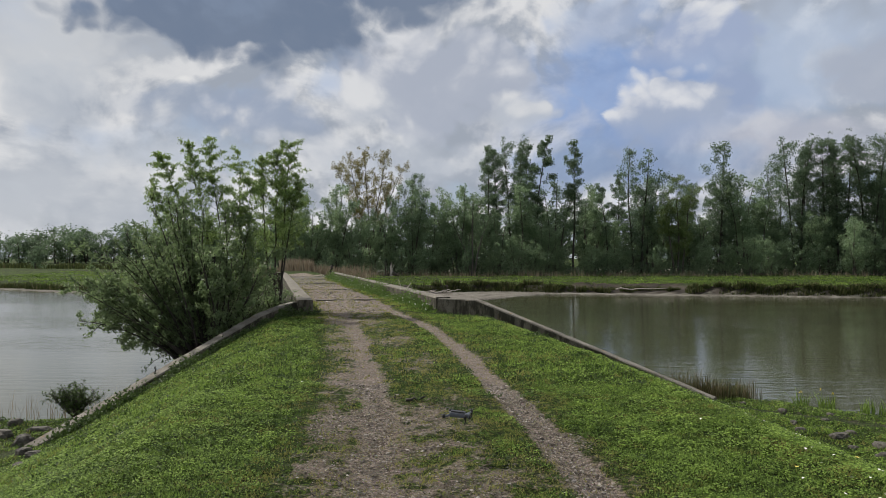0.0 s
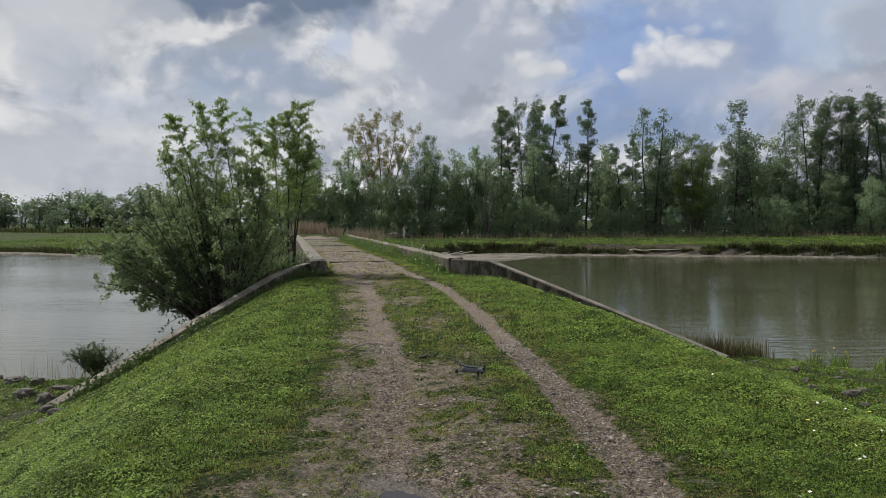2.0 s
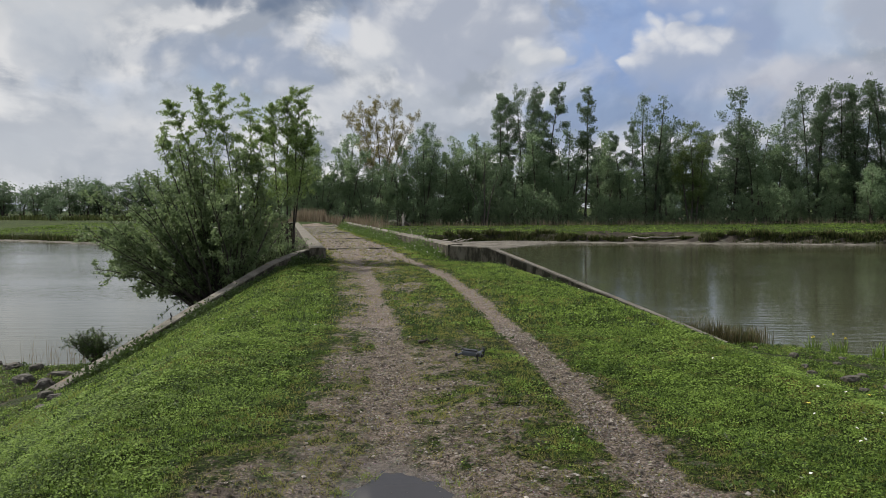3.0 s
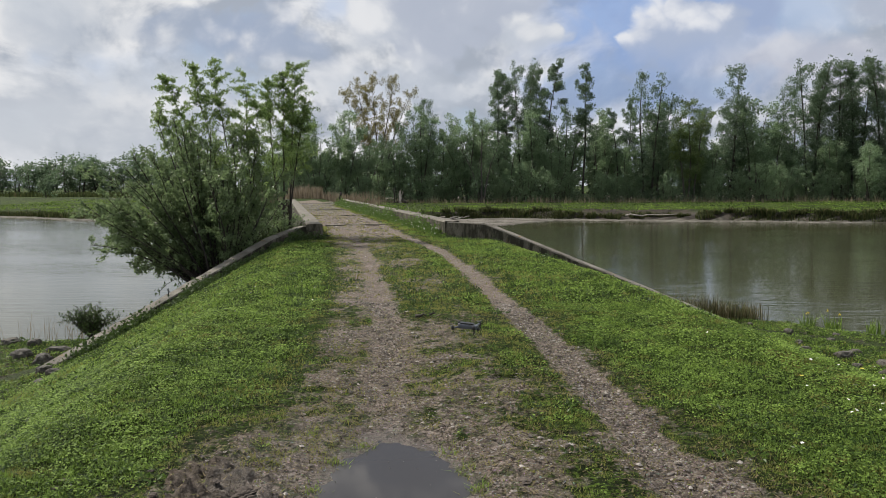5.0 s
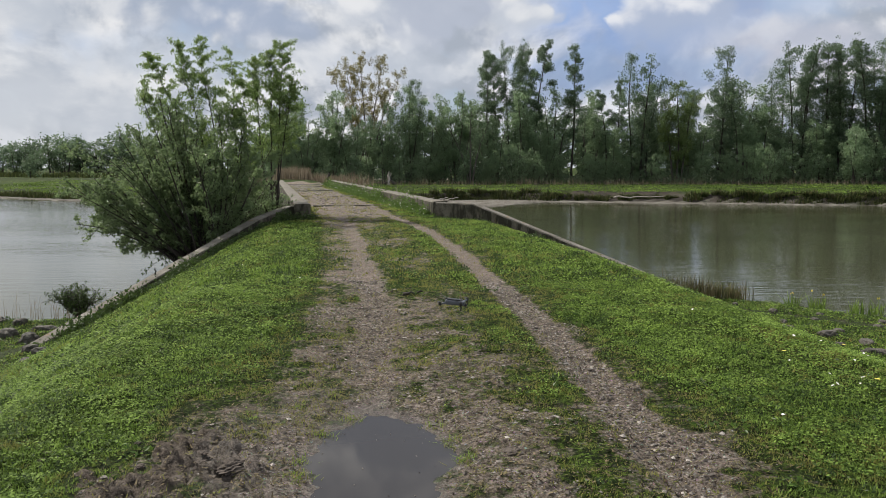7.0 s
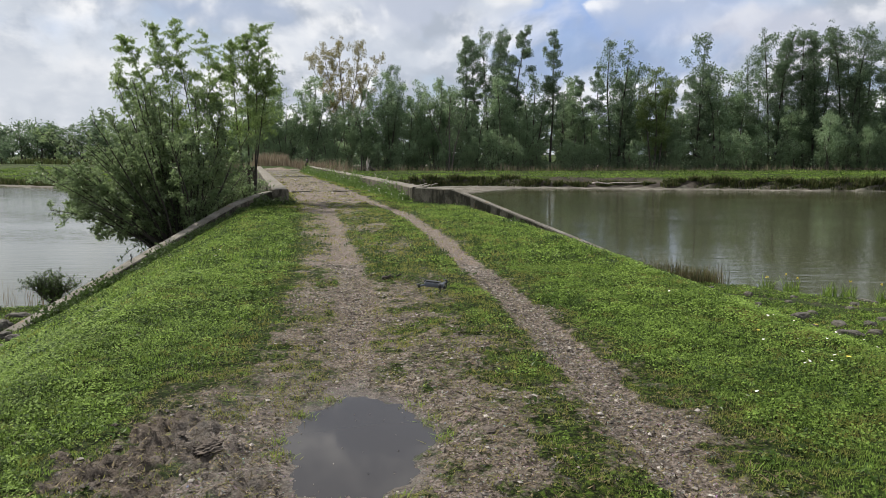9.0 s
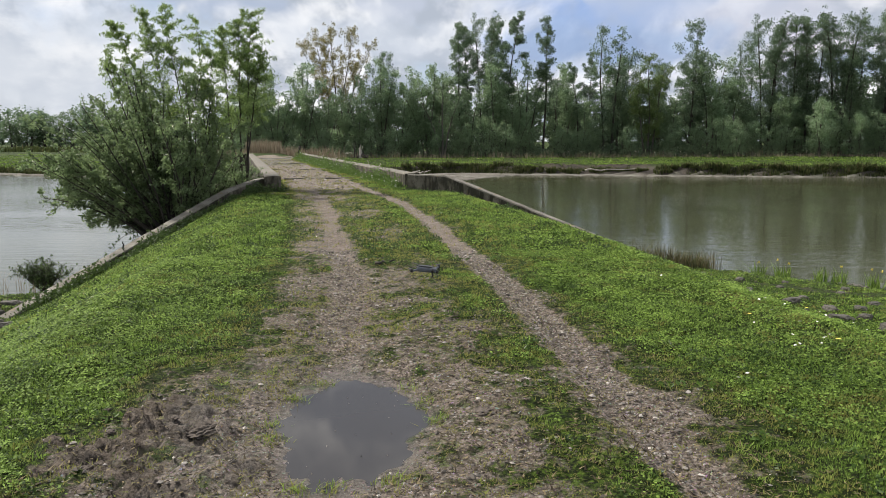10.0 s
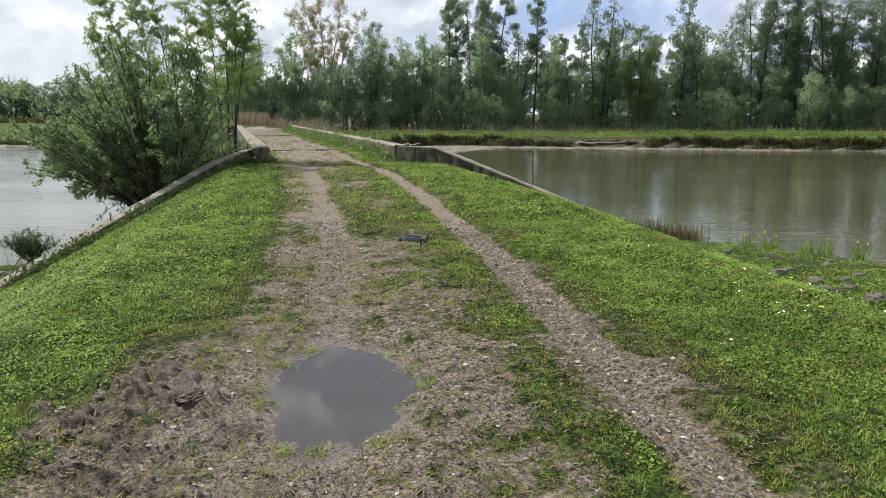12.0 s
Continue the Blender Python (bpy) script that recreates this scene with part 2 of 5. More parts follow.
def ground_material():
    """Turf, trodden turf, gravel and mud; 'bare', 'mud' and 'silt' are laid along the track and the shores."""
    m = Mat("turf_and_gravel")
    bare, mud, silt, wet = m.attr("bare"), m.attr("mud"), m.attr("silt"), m.attr("wet")
    turf = m.mix(m.ramp(m.noise(3.0, 6, 0.6), 0.3, 0.7), (0.055, 0.100, 0.014), (0.105, 0.175, 0.024))
    turf = m.mix(m.ramp(m.noise(0.35, 4), 0.35, 0.7), turf, (0.115, 0.165, 0.028))
    turf = m.mix(m.ramp(m.noise(0.045, 5, 0.6, (0.4, 1, 1)), 0.45, 0.62), turf, (0.06, 0.085, 0.02))
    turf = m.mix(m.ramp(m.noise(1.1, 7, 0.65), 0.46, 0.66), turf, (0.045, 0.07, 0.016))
    # near-black grain: the shade between grass blades, put into the turf colour
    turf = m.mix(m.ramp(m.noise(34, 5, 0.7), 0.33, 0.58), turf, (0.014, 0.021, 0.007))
    fine = m.mix(m.ramp(m.noise(42, 9, 0.75), 0.34, 0.66), (0.038, 0.029, 0.023), (0.375, 0.315, 0.27))
    fine = m.mix(m.ramp(m.noise(5, 7, 0.65), 0.4, 0.65), fine, m.mix(0.6, fine, (0.11, 0.09, 0.072)))
    peb = m.cells(75)
    fine = m.mix(m.ramp(m.noise(75, 2), 0.6, 0.66), fine, m.mix(0.25, (0.30, 0.27, 0.23), peb))
    soil = m.mix(m.ramp(m.noise(22, 9, 0.75), 0.34, 0.66), (0.034, 0.027, 0.021), (0.175, 0.142, 0.115))
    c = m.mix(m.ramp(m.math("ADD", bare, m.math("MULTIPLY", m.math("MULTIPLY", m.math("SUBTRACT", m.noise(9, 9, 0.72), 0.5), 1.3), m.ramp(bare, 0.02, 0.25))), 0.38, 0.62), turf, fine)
    c = m.mix(m.ramp(m.math("ADD", mud, m.math("MULTIPLY", m.math("MULTIPLY", m.math("SUBTRACT", m.noise(7, 7, 0.65), 0.5), 0.9), m.ramp(mud, 0.02, 0.2))), 0.4, 0.65), c, soil)
    flat_silt = m.mix(m.ramp(m.noise(2.0, 7, 0.7, (0.4, 1, 1)), 0.38, 0.62), (0.23, 0.215, 0.19), (0.075, 0.068, 0.056))
    # wet peat and the shade of the overhang, both put into the colour
    c = m.mix(m.math("MULTIPLY", m.attr("peat_shade"), 0.85), c, (0.018, 0.014, 0.010))
    c = m.mix(silt, c, flat_silt)
    c = m.mix(m.math("MULTIPLY", wet, 0.45), c, (0.05, 0.043, 0.036))
    rough = m.math("SUBTRACT", m.math("SUBTRACT", 0.92, m.math("MULTIPLY", wet, 0.55)), m.math("MULTIPLY", mud, 0.2))
    h = m.math("ADD", m.noise(45, 8, 0.7), m.math("MULTIPLY", m.noise(140, 3), 0.5))
    m.set(base_color=c, roughness=rough)
    m.put(m.math("ADD", 0.08, m.math("ADD", m.math("MULTIPLY", wet, 0.4), m.math("MULTIPLY", mud, 0.15))), m.b.inputs["Specular IOR Level"])
    return m.bump(h, 1.0, 0.035).m


def water_material(name, deep, ripple, size, rough=0.03):
    m = Mat(name)
    c = m.mix(m.ramp(m.noise(0.15, 4), 0.3, 0.7), deep, tuple(v * 1.25 for v in deep))
    m.set(base_color=c, roughness=rough, ior=1.333)
    big = m.noise(size, 4, 0.5, (0.36, 1.6, 1), 0.3)
    gust = m.ramp(m.noise(0.09, 3, 0.5, (0.5, 1.6, 1)), 0.35, 0.65)
    small = m.noise(size * 4.5, 3, 0.5, (0.5, 1.3, 1))
    h = m.math("ADD", m.math("MULTIPLY", big, m.math("ADD", m.math("MULTIPLY", gust, 0.9), 0.35)), m.math("MULTIPLY", small, 0.12))
    return m.bump(h, 1.0, ripple).m


def rock_material():
    m = Mat("basalt_and_lichen")
    c = m.mix(m.ramp(m.noise(11, 7, 0.65), 0.3, 0.7), (0.02, 0.018, 0.016), (0.11, 0.10, 0.082))
    c = m.mix(m.math("MULTIPLY", m.object_random(), 0.5), c, (0.09, 0.08, 0.065))
    c = m.mix(m.ramp(m.noise(24, 5, 0.6), 0.58, 0.68), c, (0.15, 0.145, 0.115))
    return m.set(base_color=c, roughness=0.85).bump(m.noise(35, 8, 0.7), 0.8, 0.03).m


def plain(name, colour, rough=0.6, metal=0.0, vary=0.25, scale=20):
    m = Mat(name)
    c = m.mix(m.ramp(m.noise(scale, 5, 0.6), 0.3, 0.7), tuple(v * (1 - vary) for v in colour), colour)
    return m.set(base_color=c, roughness=rough, metallic=metal).m


def blade_material(name, low, high, dry, share=0.4):
    m = Mat(name)
    t = m.attr("tint")
    c = m.mix(t, low, high)
    c = m.mix(m.ramp(m.attr("dry"), 0.2, 0.9), c, dry)
    m.set(base_color=c, roughness=0.65)
    m.b.inputs["Specular IOR Level"].default_value = 0.12
    return m.translucent(share, c).m


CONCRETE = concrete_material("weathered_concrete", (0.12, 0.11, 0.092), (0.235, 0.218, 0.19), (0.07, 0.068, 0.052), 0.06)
# wall sides: darker copy with their shade in its base colour, plus more algae
SHADED_FACE = concrete_material("shaded_algae_concrete", (0.075, 0.066, 0.050), (0.17, 0.155, 0.125), (0.036, 0.034, 0.024), 0.22)
GROUND, ROCK = ground_material(), rock_material()
WATER = water_material("river_water", (0.056, 0.060, 0.036), 0.014, 2.4, 0.015)
PUDDLE = water_material("puddle_water", (0.047, 0.044, 0.043), 0.0004, 3.0, 0.03)
GRASS = blade_material("grass_blades", (0.026, 0.055, 0.010), (0.275, 0.405, 0.085), (0.25, 0.245, 0.075))
TALL_LEAF = leaf_material("poplar_leaves", (0.038, 0.070, 0.038), (0.185, 0.265, 0.155), 0.5, 0.4, (0.10, 0.135, 0.05))
WILLOW_LEAF = leaf_material("grey_willow_leaves", (0.080, 0.135, 0.066), (0.29, 0.395, 0.225), 0.5, 0.4, (0.12, 0.18, 0.06))
FRESH_FAR = leaf_material("light_willow_leaves", (0.07, 0.105, 0.035), (0.20, 0.27, 0.09), 0.5)
YELLOW_LEAF = leaf_material("young_yellow_leaves", (0.13, 0.12, 0.04), (0.29, 0.26, 0.105), 0.5)
FRESH_LEAF = leaf_material("fresh_willow_leaves", (0.08, 0.14, 0.035), (0.26, 0.36, 0.12), 0.55)
SHRUB_LEAF = leaf_material("shrub_leaves", (0.038, 0.066, 0.026), (0.23, 0.31, 0.145), 0.5, 0.4)
BARK, DARK_BARK = bark_material("grey_bark", (0.035, 0.03, 0.025), (0.11, 0.095, 0.08)), bark_material("dark_bark", (0.02, 0.017, 0.014), (0.06, 0.05, 0.042))
REED = blade_material("dry_reed", (0.17, 0.135, 0.095), (0.34, 0.285, 0.21), (0.12, 0.13, 0.06), 0.25)
SEDGE = blade_material("dark_sedge", (0.03, 0.04, 0.014), (0.085, 0.105, 0.035), (0.16, 0.13, 0.07), 0.25)
DEADWOOD = bark_material("bleached_wood", (0.22, 0.19, 0.16), (0.50, 0.46, 0.41))
PETAL = plain("white_petals", (0.80, 0.80, 0.76), 0.6, vary=0.1)
YELLOW = plain("yellow_petals", (0.80, 0.66, 0.10), 0.6, vary=0.2)
CLOD = plain("dark_clod", (0.115, 0.092, 0.075), 0.95, vary=0.7, scale=60)
DRONE_GREY = plain("grey_moulded_shell", (0.10, 0.11, 0.13), 0.42, vary=0.1)
DRONE_DARK = plain("black_moulded_plastic", (0.02, 0.02, 0.022), 0.4, vary=0.2)
PEBBLE = Mat("pebbles")
PEBBLE.set(base_color=PEBBLE.mix(PEBBLE.math("POWER", PEBBLE.island(), 3.5), (0.075, 0.062, 0.050), (0.44, 0.40, 0.36)), roughness=0.8)
PEBBLE = PEBBLE.m

# ---------------------------------------------------------------- mesh helpers


class Soup:
    """Gathers faces of one size (k corners) as arrays and turns them into one mesh."""

    def __init__(self, k=4):
        self.k, self.v, self.f, self.n, self.at = k, [], [], 0, {}

    def add(self, v, f, **values):
        v, f = np.asarray(v, float).reshape(-1, 3), np.asarray(f, int).reshape(-1, self.k)
        self.v.append(v)
        self.f.append(f + self.n)
        self.n += len(v)
        for key, val in values.items():
            self.at.setdefault(key, []).append(np.broadcast_to(np.asarray(val, float), (len(v),)))
        return self

    def mesh(self, name, smooth=False):
        v, f = np.concatenate(self.v), np.concatenate(self.f)
        me = bpy.data.meshes.new(name)
        me.vertices.add(len(v))
        me.vertices.foreach_set("co", v.astype(np.float32).ravel())
        me.loops.add(f.size)
        me.loops.foreach_set("vertex_index", f.astype(np.int32).ravel())
        me.polygons.add(len(f))
        me.polygons.foreach_set("loop_start", np.arange(0, f.size, self.k, dtype=np.int32))
        me.polygons.foreach_set("loop_total", np.full(len(f), self.k, np.int32))
        me.polygons.foreach_set("use_smooth", np.full(len(f), smooth))
        for key, vals in self.at.items():
            a = me.attributes.new(key, "FLOAT", "POINT")
            a.data.foreach_set("value", np.concatenate(vals).astype(np.float32))
        me.update()
        return me


def part(name, data, material, parent=None, label="", at=None):
    """Links a bmesh, soup or mesh as one mesh object under a thing or a part."""
    if isinstance(data, Soup):
        data = data.mesh(name)
    elif isinstance(data, bmesh.types.BMesh):
        me = bpy.data.meshes.new(name)
        data.to_mesh(me)
        data.free()
        data = me
    if material is not None and not data.materials:
        data.materials.append(material)
    ob = new(name, data)
    if parent is not None:
        ob.parent = parent
    if at is not None:
        ob.matrix_basis = at
    return tagged(ob, label)


def thing(name, m, label, category, group="", kind=""):
    """An Empty at the base of a thing, which carries its parts."""
    ob = new(name)
    ob.empty_display_size = 0.1
    ob.matrix_basis = m
    return tagged(ob, label, category, group, kind)


def tube(soup, pts, radii, sides=5, **values):
    """A tapered tube along points."""
    pts, radii = np.asarray(pts, float), np.asarray(radii, float)
    d = np.gradient(pts, axis=0)
    d /= np.linalg.norm(d, axis=1, keepdims=True) + 1e-9
    ref = np.where(np.abs(d[:, 2:3]) > 0.9, [[1.0, 0, 0]], [[0, 0, 1.0]])
    a = np.cross(d, ref)
    a /= np.linalg.norm(a, axis=1, keepdims=True) + 1e-9
    b = np.cross(d, a)
    th = np.arange(sides) * 2 * np.pi / sides
    ring = pts[:, None] + radii[:, None, None] * (np.cos(th)[None, :, None] * a[:, None] + np.sin(th)[None, :, None] * b[:, None])
    i, j = np.meshgrid(np.arange(len(pts) - 1), np.arange(sides), indexing="ij")
    k = (j + 1) % sides
    f = np.stack([i * sides + j, i * sides + k, (i + 1) * sides + k, (i + 1) * sides + j], -1)
    return soup.add(ring.reshape(-1, 3), f.reshape(-1, 4), **values)


def leaves(soup, rng, centres, length, width, droop=0.0, **values):
    """Many small pointed leaves, one four-cornered face each, slightly folded."""
    n = len(centres)
    d = rng.normal(size=(n, 3))
    d[:, 2] -= droop
    d /= np.linalg.norm(d, axis=1, keepdims=True)
    s = np.cross(d, rng.normal(size=(n, 3)))
    s /= np.linalg.norm(s, axis=1, keepdims=True) + 1e-9
    ln = (length * rng.uniform(0.6, 1.25, n))[:, None]
    wd = (width * rng.uniform(0.6, 1.25, n))[:, None]
    up = np.cross(d, s) * wd * 0.25
    v = np.stack([centres - d * ln / 2, centres + s * wd / 2 + up, centres + d * ln / 2, centres - s * wd / 2 + up], 1)
    return soup.add(v.reshape(-1, 3), np.arange(4 * n), **values)


def curve_path(rng, p, d, length, n=6, wobble=0.12, lift=0.0):
    """A wandering branch from p along d; lift bends it up (or down) on the way."""
    d = np.asarray(d, float) / np.linalg.norm(d)
    out = [np.asarray(p, float)]
    for _ in range(n):
        d = d + rng.normal(size=3) * wobble + np.array([0, 0, lift])
        d /= np.linalg.norm(d)
        out.append(out[-1] + d * length / n)
    return np.array(out)


def along(path, t):
    """The place and way at the share t of a path."""
    x = t * (len(path) - 1)
    i = min(int(x), len(path) - 2)
    return path[i] + (path[i + 1] - path[i]) * (x - i), path[i + 1] - path[i]


def box_bm(x0, x1, y0, y1, z0, z1, bevel=0.01):
    bm = bmesh.new()
    bmesh.ops.create_cube(bm, size=1.0, matrix=Matrix.Translation(((x0 + x1) / 2, (y0 + y1) / 2, (z0 + z1) / 2)) @ Matrix.Diagonal((x1 - x0, y1 - y0, z1 - z0, 1)))
    if bevel:
        bmesh.ops.bevel(bm, geom=bm.edges[:], offset=bevel, segments=2, affect="EDGES", profile=0.6)
    return bm


# ---------------------------------------------------------------- the lie of the land

TABLE = np.random.default_rng(5).random((256, 256))


def grain(x, y, size, octaves=4, rough=0.5, seed=0):
    """Smooth noise of about -1 to 1 over the plan; size: metres of its largest lumps."""
    x, y = np.asarray(x, float) / size + 17.3 * seed + 1000.0, np.asarray(y, float) / size + 9.1 * seed + 1000.0
    out, amp, total = 0.0, 1.0, 0.0
    for _ in range(octaves):
        i, j = np.floor(x).astype(int), np.floor(y).astype(int)
        u, v = x - i, y - j
        u, v = u * u * (3 - 2 * u), v * v * (3 - 2 * v)
        g = lambda a, b: TABLE[a % 256, b % 256]  # noqa: E731
        out = out + amp * ((g(i, j) * (1 - u) + g(i + 1, j) * u) * (1 - v) + (g(i, j + 1) * (1 - u) + g(i + 1, j + 1) * u) * v - 0.5)
        total, amp, x, y = total + amp, amp * rough, x * 2.03 + 7.7, y * 2.03 + 3.1
    return out / total * 2.6


def step(v, lo, hi):
    t = np.clip((v - lo) / (hi - lo), 0, 1)
    return t * t * (3 - 2 * t)


WATER_Z = -1.8
AXIS = np.array([-0.2455, 0.9694])  # along the causeway, away from the near bank
MID = np.array([-2.14, 19.4])  # middle of the causeway at its near end
HALF = 1.72  # from the middle to the inner faces of the parapets
LONG = 37.8  # length of the parapets
WING_R, WING_L = ((0.6, 18.67), (5.49, 15.01)), ((-4.5, 18.5), (-6.9, 11.4))


def centre(y):
    return np.interp(y, [-30, 0, 3.3, 7.5, 11.5, 16, 19.4, 60], [4.5, 0.85, 0.42, -0.1, -0.63, -1.5, -2.14, -2.14 - 40.6 * 0.2533])


def left_rut(y):
    return np.interp(y, [-10, 2, 4.5, 6.7, 7.9, 11.5, 15.4, 19, 25.5, 57], [0.3, -0.25, -0.5, -0.75, -0.92, -1.52, -2.2, -2.95, -4.5, -12.2])


def right_rut(y):
    return np.interp(y, [-10, 1.7, 2.85, 3.9, 5.8, 7.8, 11.6, 15.0, 17.5, 21, 27, 57], [2.0, 1.21, 1.09, 1.02, 0.83, 0.60, 0.10, -0.42, -1.02, -1.95, -3.3, -11.0])


def side_of(x, y, a, b):
    """Metres to the left of the line from a to b."""
    (ax, ay), (bx, by) = a, b
    ln = math.hypot(bx - ax, by - ay)
    return ((bx - ax) * (y - ay) - (by - ay) * (x - ax)) / ln


def shore(x):
    """Where the near bank meets the water."""
    return np.interp(x, [-60, -12, -9.3, -7.3, -6.5, -5, 5.8, 6.9, 9.8, 12, 60], [9, 13.6, 14.5, 14.6, 15.4, 17.5, 17.2, 16.7, 14.1, 12.8, 9])


def far_edge(x):
    """Where the far bank meets the water."""
    return np.interp(x, [-300, -100, -48, -42.7, -32, -25, -14, -11.5, -8.5, -5, 2, 6, 10, 12.7, 33, 60, 300],
                     [150, 96, 77.5, 74, 68, 63, 58, 57, 59, 67, 71.5, 71, 68.7, 68, 62.7, 57, 30])


def puddle_depth(x, y):
    """1 in the middle of the rain puddle, 0 at its rim."""
    dx, dy = (x + 0.27 + 0.05 * (y - 2.75)) / 0.335, (y - 2.82) / 0.67
    r = np.sqrt(dx * dx + dy * dy) + 0.26 * grain(x, y, 0.26, 5, 0.62, 3)
    return 1 - r


def height(x, y):
    x, y = np.asarray(x, float), np.asarray(y, float)
    a = np.abs(x - centre(y))
    left_side = x < centre(y)
    crest, fall, foot = np.where(left_side, 2.6, 2.62), np.where(left_side, 0.455, 0.386), np.where(left_side, -1.58, -1.50)
    over = np.maximum(a - crest, 0)
    bank = -fall * (np.sqrt(over * over + 0.16) - 0.4 * np.exp(-over))
    bank = np.where(over > 0, bank, 0)
    s = shore(x)
    berm = foot - 0.02 * np.maximum(a - 6.4, 0) - 0.55 * step(y, s - 1.6, s + 0.6) + 0.10 * grain(x, y, 1.3, 4, 0.55, 4)
    near = np.maximum(bank, berm) - 1.3 * step(y, s, s + 3.5) * (bank < -1.0)
    # beyond the wing walls and outside the parapets the river bed lies deep
    u = (x - MID[0]) * AXIS[1] - (y - MID[1]) * AXIS[0]
    v = (x - MID[0]) * AXIS[0] + (y - MID[1]) * AXIS[1]
    low = np.minimum(berm, -1.62) - 1.3 * step(y, s, s + 3.5)
    out_r = (side_of(x, y, *WING_R) > 0.16) & (u > 0)
    out_l = (side_of(x, y, *WING_L) < -0.16) & (u < 0)
    z = np.where((out_r | out_l) & (v > -9), low, near)
    deck = (np.abs(u) < HALF + 0.22) & (v > -0.3)
    z = np.where((v > -0.3) & ~deck, np.minimum(low, -2.4), z)
    z = np.where(deck, 0.0 + 0.05 * grain(x, y, 0.8, 4, 0.5, 7), z)
    # far bank: a low eroded edge, then meadow rising gently
    e = y - far_edge(x)
    left = step(-x, 12, 26)
    flat_w = 0.6 + 12.5 * (1 - left) * step(-x, -10, -1) + 1.2 * step(-x, -34, -20) + 0.8 * grain(x, y, 4, 3, 0.5, 14)
    rim = -2.6 + (0.85 + 0.03 * grain(x, y, 1.5, 3)) * step(e, -flat_w - 1.0, -flat_w + 0.4)
    face_r, face_l = step(e, 0.3, 1.1), step(e, 0.8, 7.0)
    top = -1.02 + 0.5 * step(e, 0, 45) + 0.10 * grain(x, y, 6, 4, 0.5, 2)
    far = rim + (top - rim) * (face_r * (1 - left) + face_l * left)
    hollow = step(x, 10, 12) * step(-x, -24, -20) * step(e, 0.3, 1.2) * step(-e - 0.7 * grain(x, y, 2.5, 3, 0.6, 15), -6.7, -6.2)
    far = far - 0.45 * hollow
    z = np.where((y > 40) & ~deck, np.maximum(far, -2.6), z)
    z = np.where(deck & (v > LONG - 2), np.maximum(z * 0, far * step(v, LONG, LONG + 9)), z)
    # ruts, trodden mud and the puddle's hollow
    d = np.exp(-((x - left_rut(y)) / 0.22) ** 2) + np.exp(-((x - right_rut(y)) / 0.17) ** 2)
    z = z - np.where(y < 30, 0.035 * d * np.clip(1 - (y - 20) / 10, 0, 1), 0)
    close = np.clip(1.4 - np.hypot(x, y) / 22, 0, 1)
    z = z + close * (0.022 * grain(x, y, 0.5, 4, 0.5, 8) + 0.014 * grain(x, y, 0.10, 3, 0.65, 9) * (np.hypot(x, y) < 8))
    m = mud_share(x, y)
    z = z + m * (0.10 * np.abs(grain(x, y + 0.4 * x, 0.16, 4, 0.7, 11)) + 0.06 * np.abs(grain(x, y, 0.05, 2, 0.6, 19)) - 0.04)
    z = z + (1 - m) * 0.012 * np.abs(grain(x, y, 0.06, 2, 0.6, 20)) * step(bare_share(x, y), 0.2, 0.6) * (np.hypot(x, y) < 6)
    hump = np.exp(-(((x + 0.93) / 0.14) ** 2 + ((y - 2.62) / 0.09) ** 2) ** 2)
    z = z + hump * (0.035 + 0.05 * grain(x, y, 0.06, 3))
    pd = puddle_depth(x, y)
    flat = step(pd, -0.75, -0.1)
    return z * (1 - flat) + flat * (-0.04 - 0.06 * np.clip(pd, -0.4, 0.6) + 0.004 * grain(x, y, 0.07, 2, 0.5, 13))


def mud_share(x, y):
    e = ((x + 1.2 + 0.1 * (y - 2.6)) / 0.6) ** 2 + ((y - 2.3) / 1.35) ** 2
    return step(0.95 - e + 1.1 * grain(x, y, 0.4, 5, 0.7, 12), 0.0, 1.2) * (y > -3)


def bare_share(x, y):
    """1: gravel and earth, 0: closed turf."""
    lr, rr = x - left_rut(y), x - right_rut(y)
    w = 0.76 * np.exp(-(np.abs(lr) / 0.28) ** 2.4)
    w = np.maximum(w, 0.92 * np.exp(-(np.abs(rr) / 0.19) ** 3))
    between = step(lr, -0.9, -0.1) * step(-rr, -0.55, 0.05)
    w = np.maximum(w, between * (0.42 + 0.12 * step(-y, -5.6, -3.6) + 0.08 * step(y, 12, 20) - 0.19 * np.exp(-((rr + 0.36) / 0.22) ** 2)))
    w = np.maximum(w, 0.50 * np.exp(-(np.maximum(rr, 0) / (0.42 + 0.25 * step(-y, -4.5, -2.5))) ** 2) * (rr > 0))
    w = np.maximum(w, 0.55 * step(lr, -1.0, -0.4) * step(-lr, -0.6, 0.2))
    w = np.maximum(w, 0.56 * step(x, -1.9, -1.1) * step(-y, -4.8, -3.0) * step(-x, -1.0, 0.0))
    v = (x - MID[0]) * AXIS[0] + (y - MID[1]) * AXIS[1]
    u = (x - MID[0]) * AXIS[1] - (y - MID[1]) * AXIS[0]
    w = np.maximum(w, step(v, -3, 2) * step(1.35 - np.abs(u + 0.3), 0, 0.5) * 0.75 * step(-v, -72, -60))
    w = w + (0.18 * grain(x, y, 0.8, 3, 0.6, 5) + 0.24 * grain(x, y, 0.21, 4, 0.65, 6)) * step(w, 0.05, 0.4)
    return np.clip(np.maximum(w, mud_share(x, y)) * (np.abs(x - centre(y)) < 3.2), 0, 1.2)


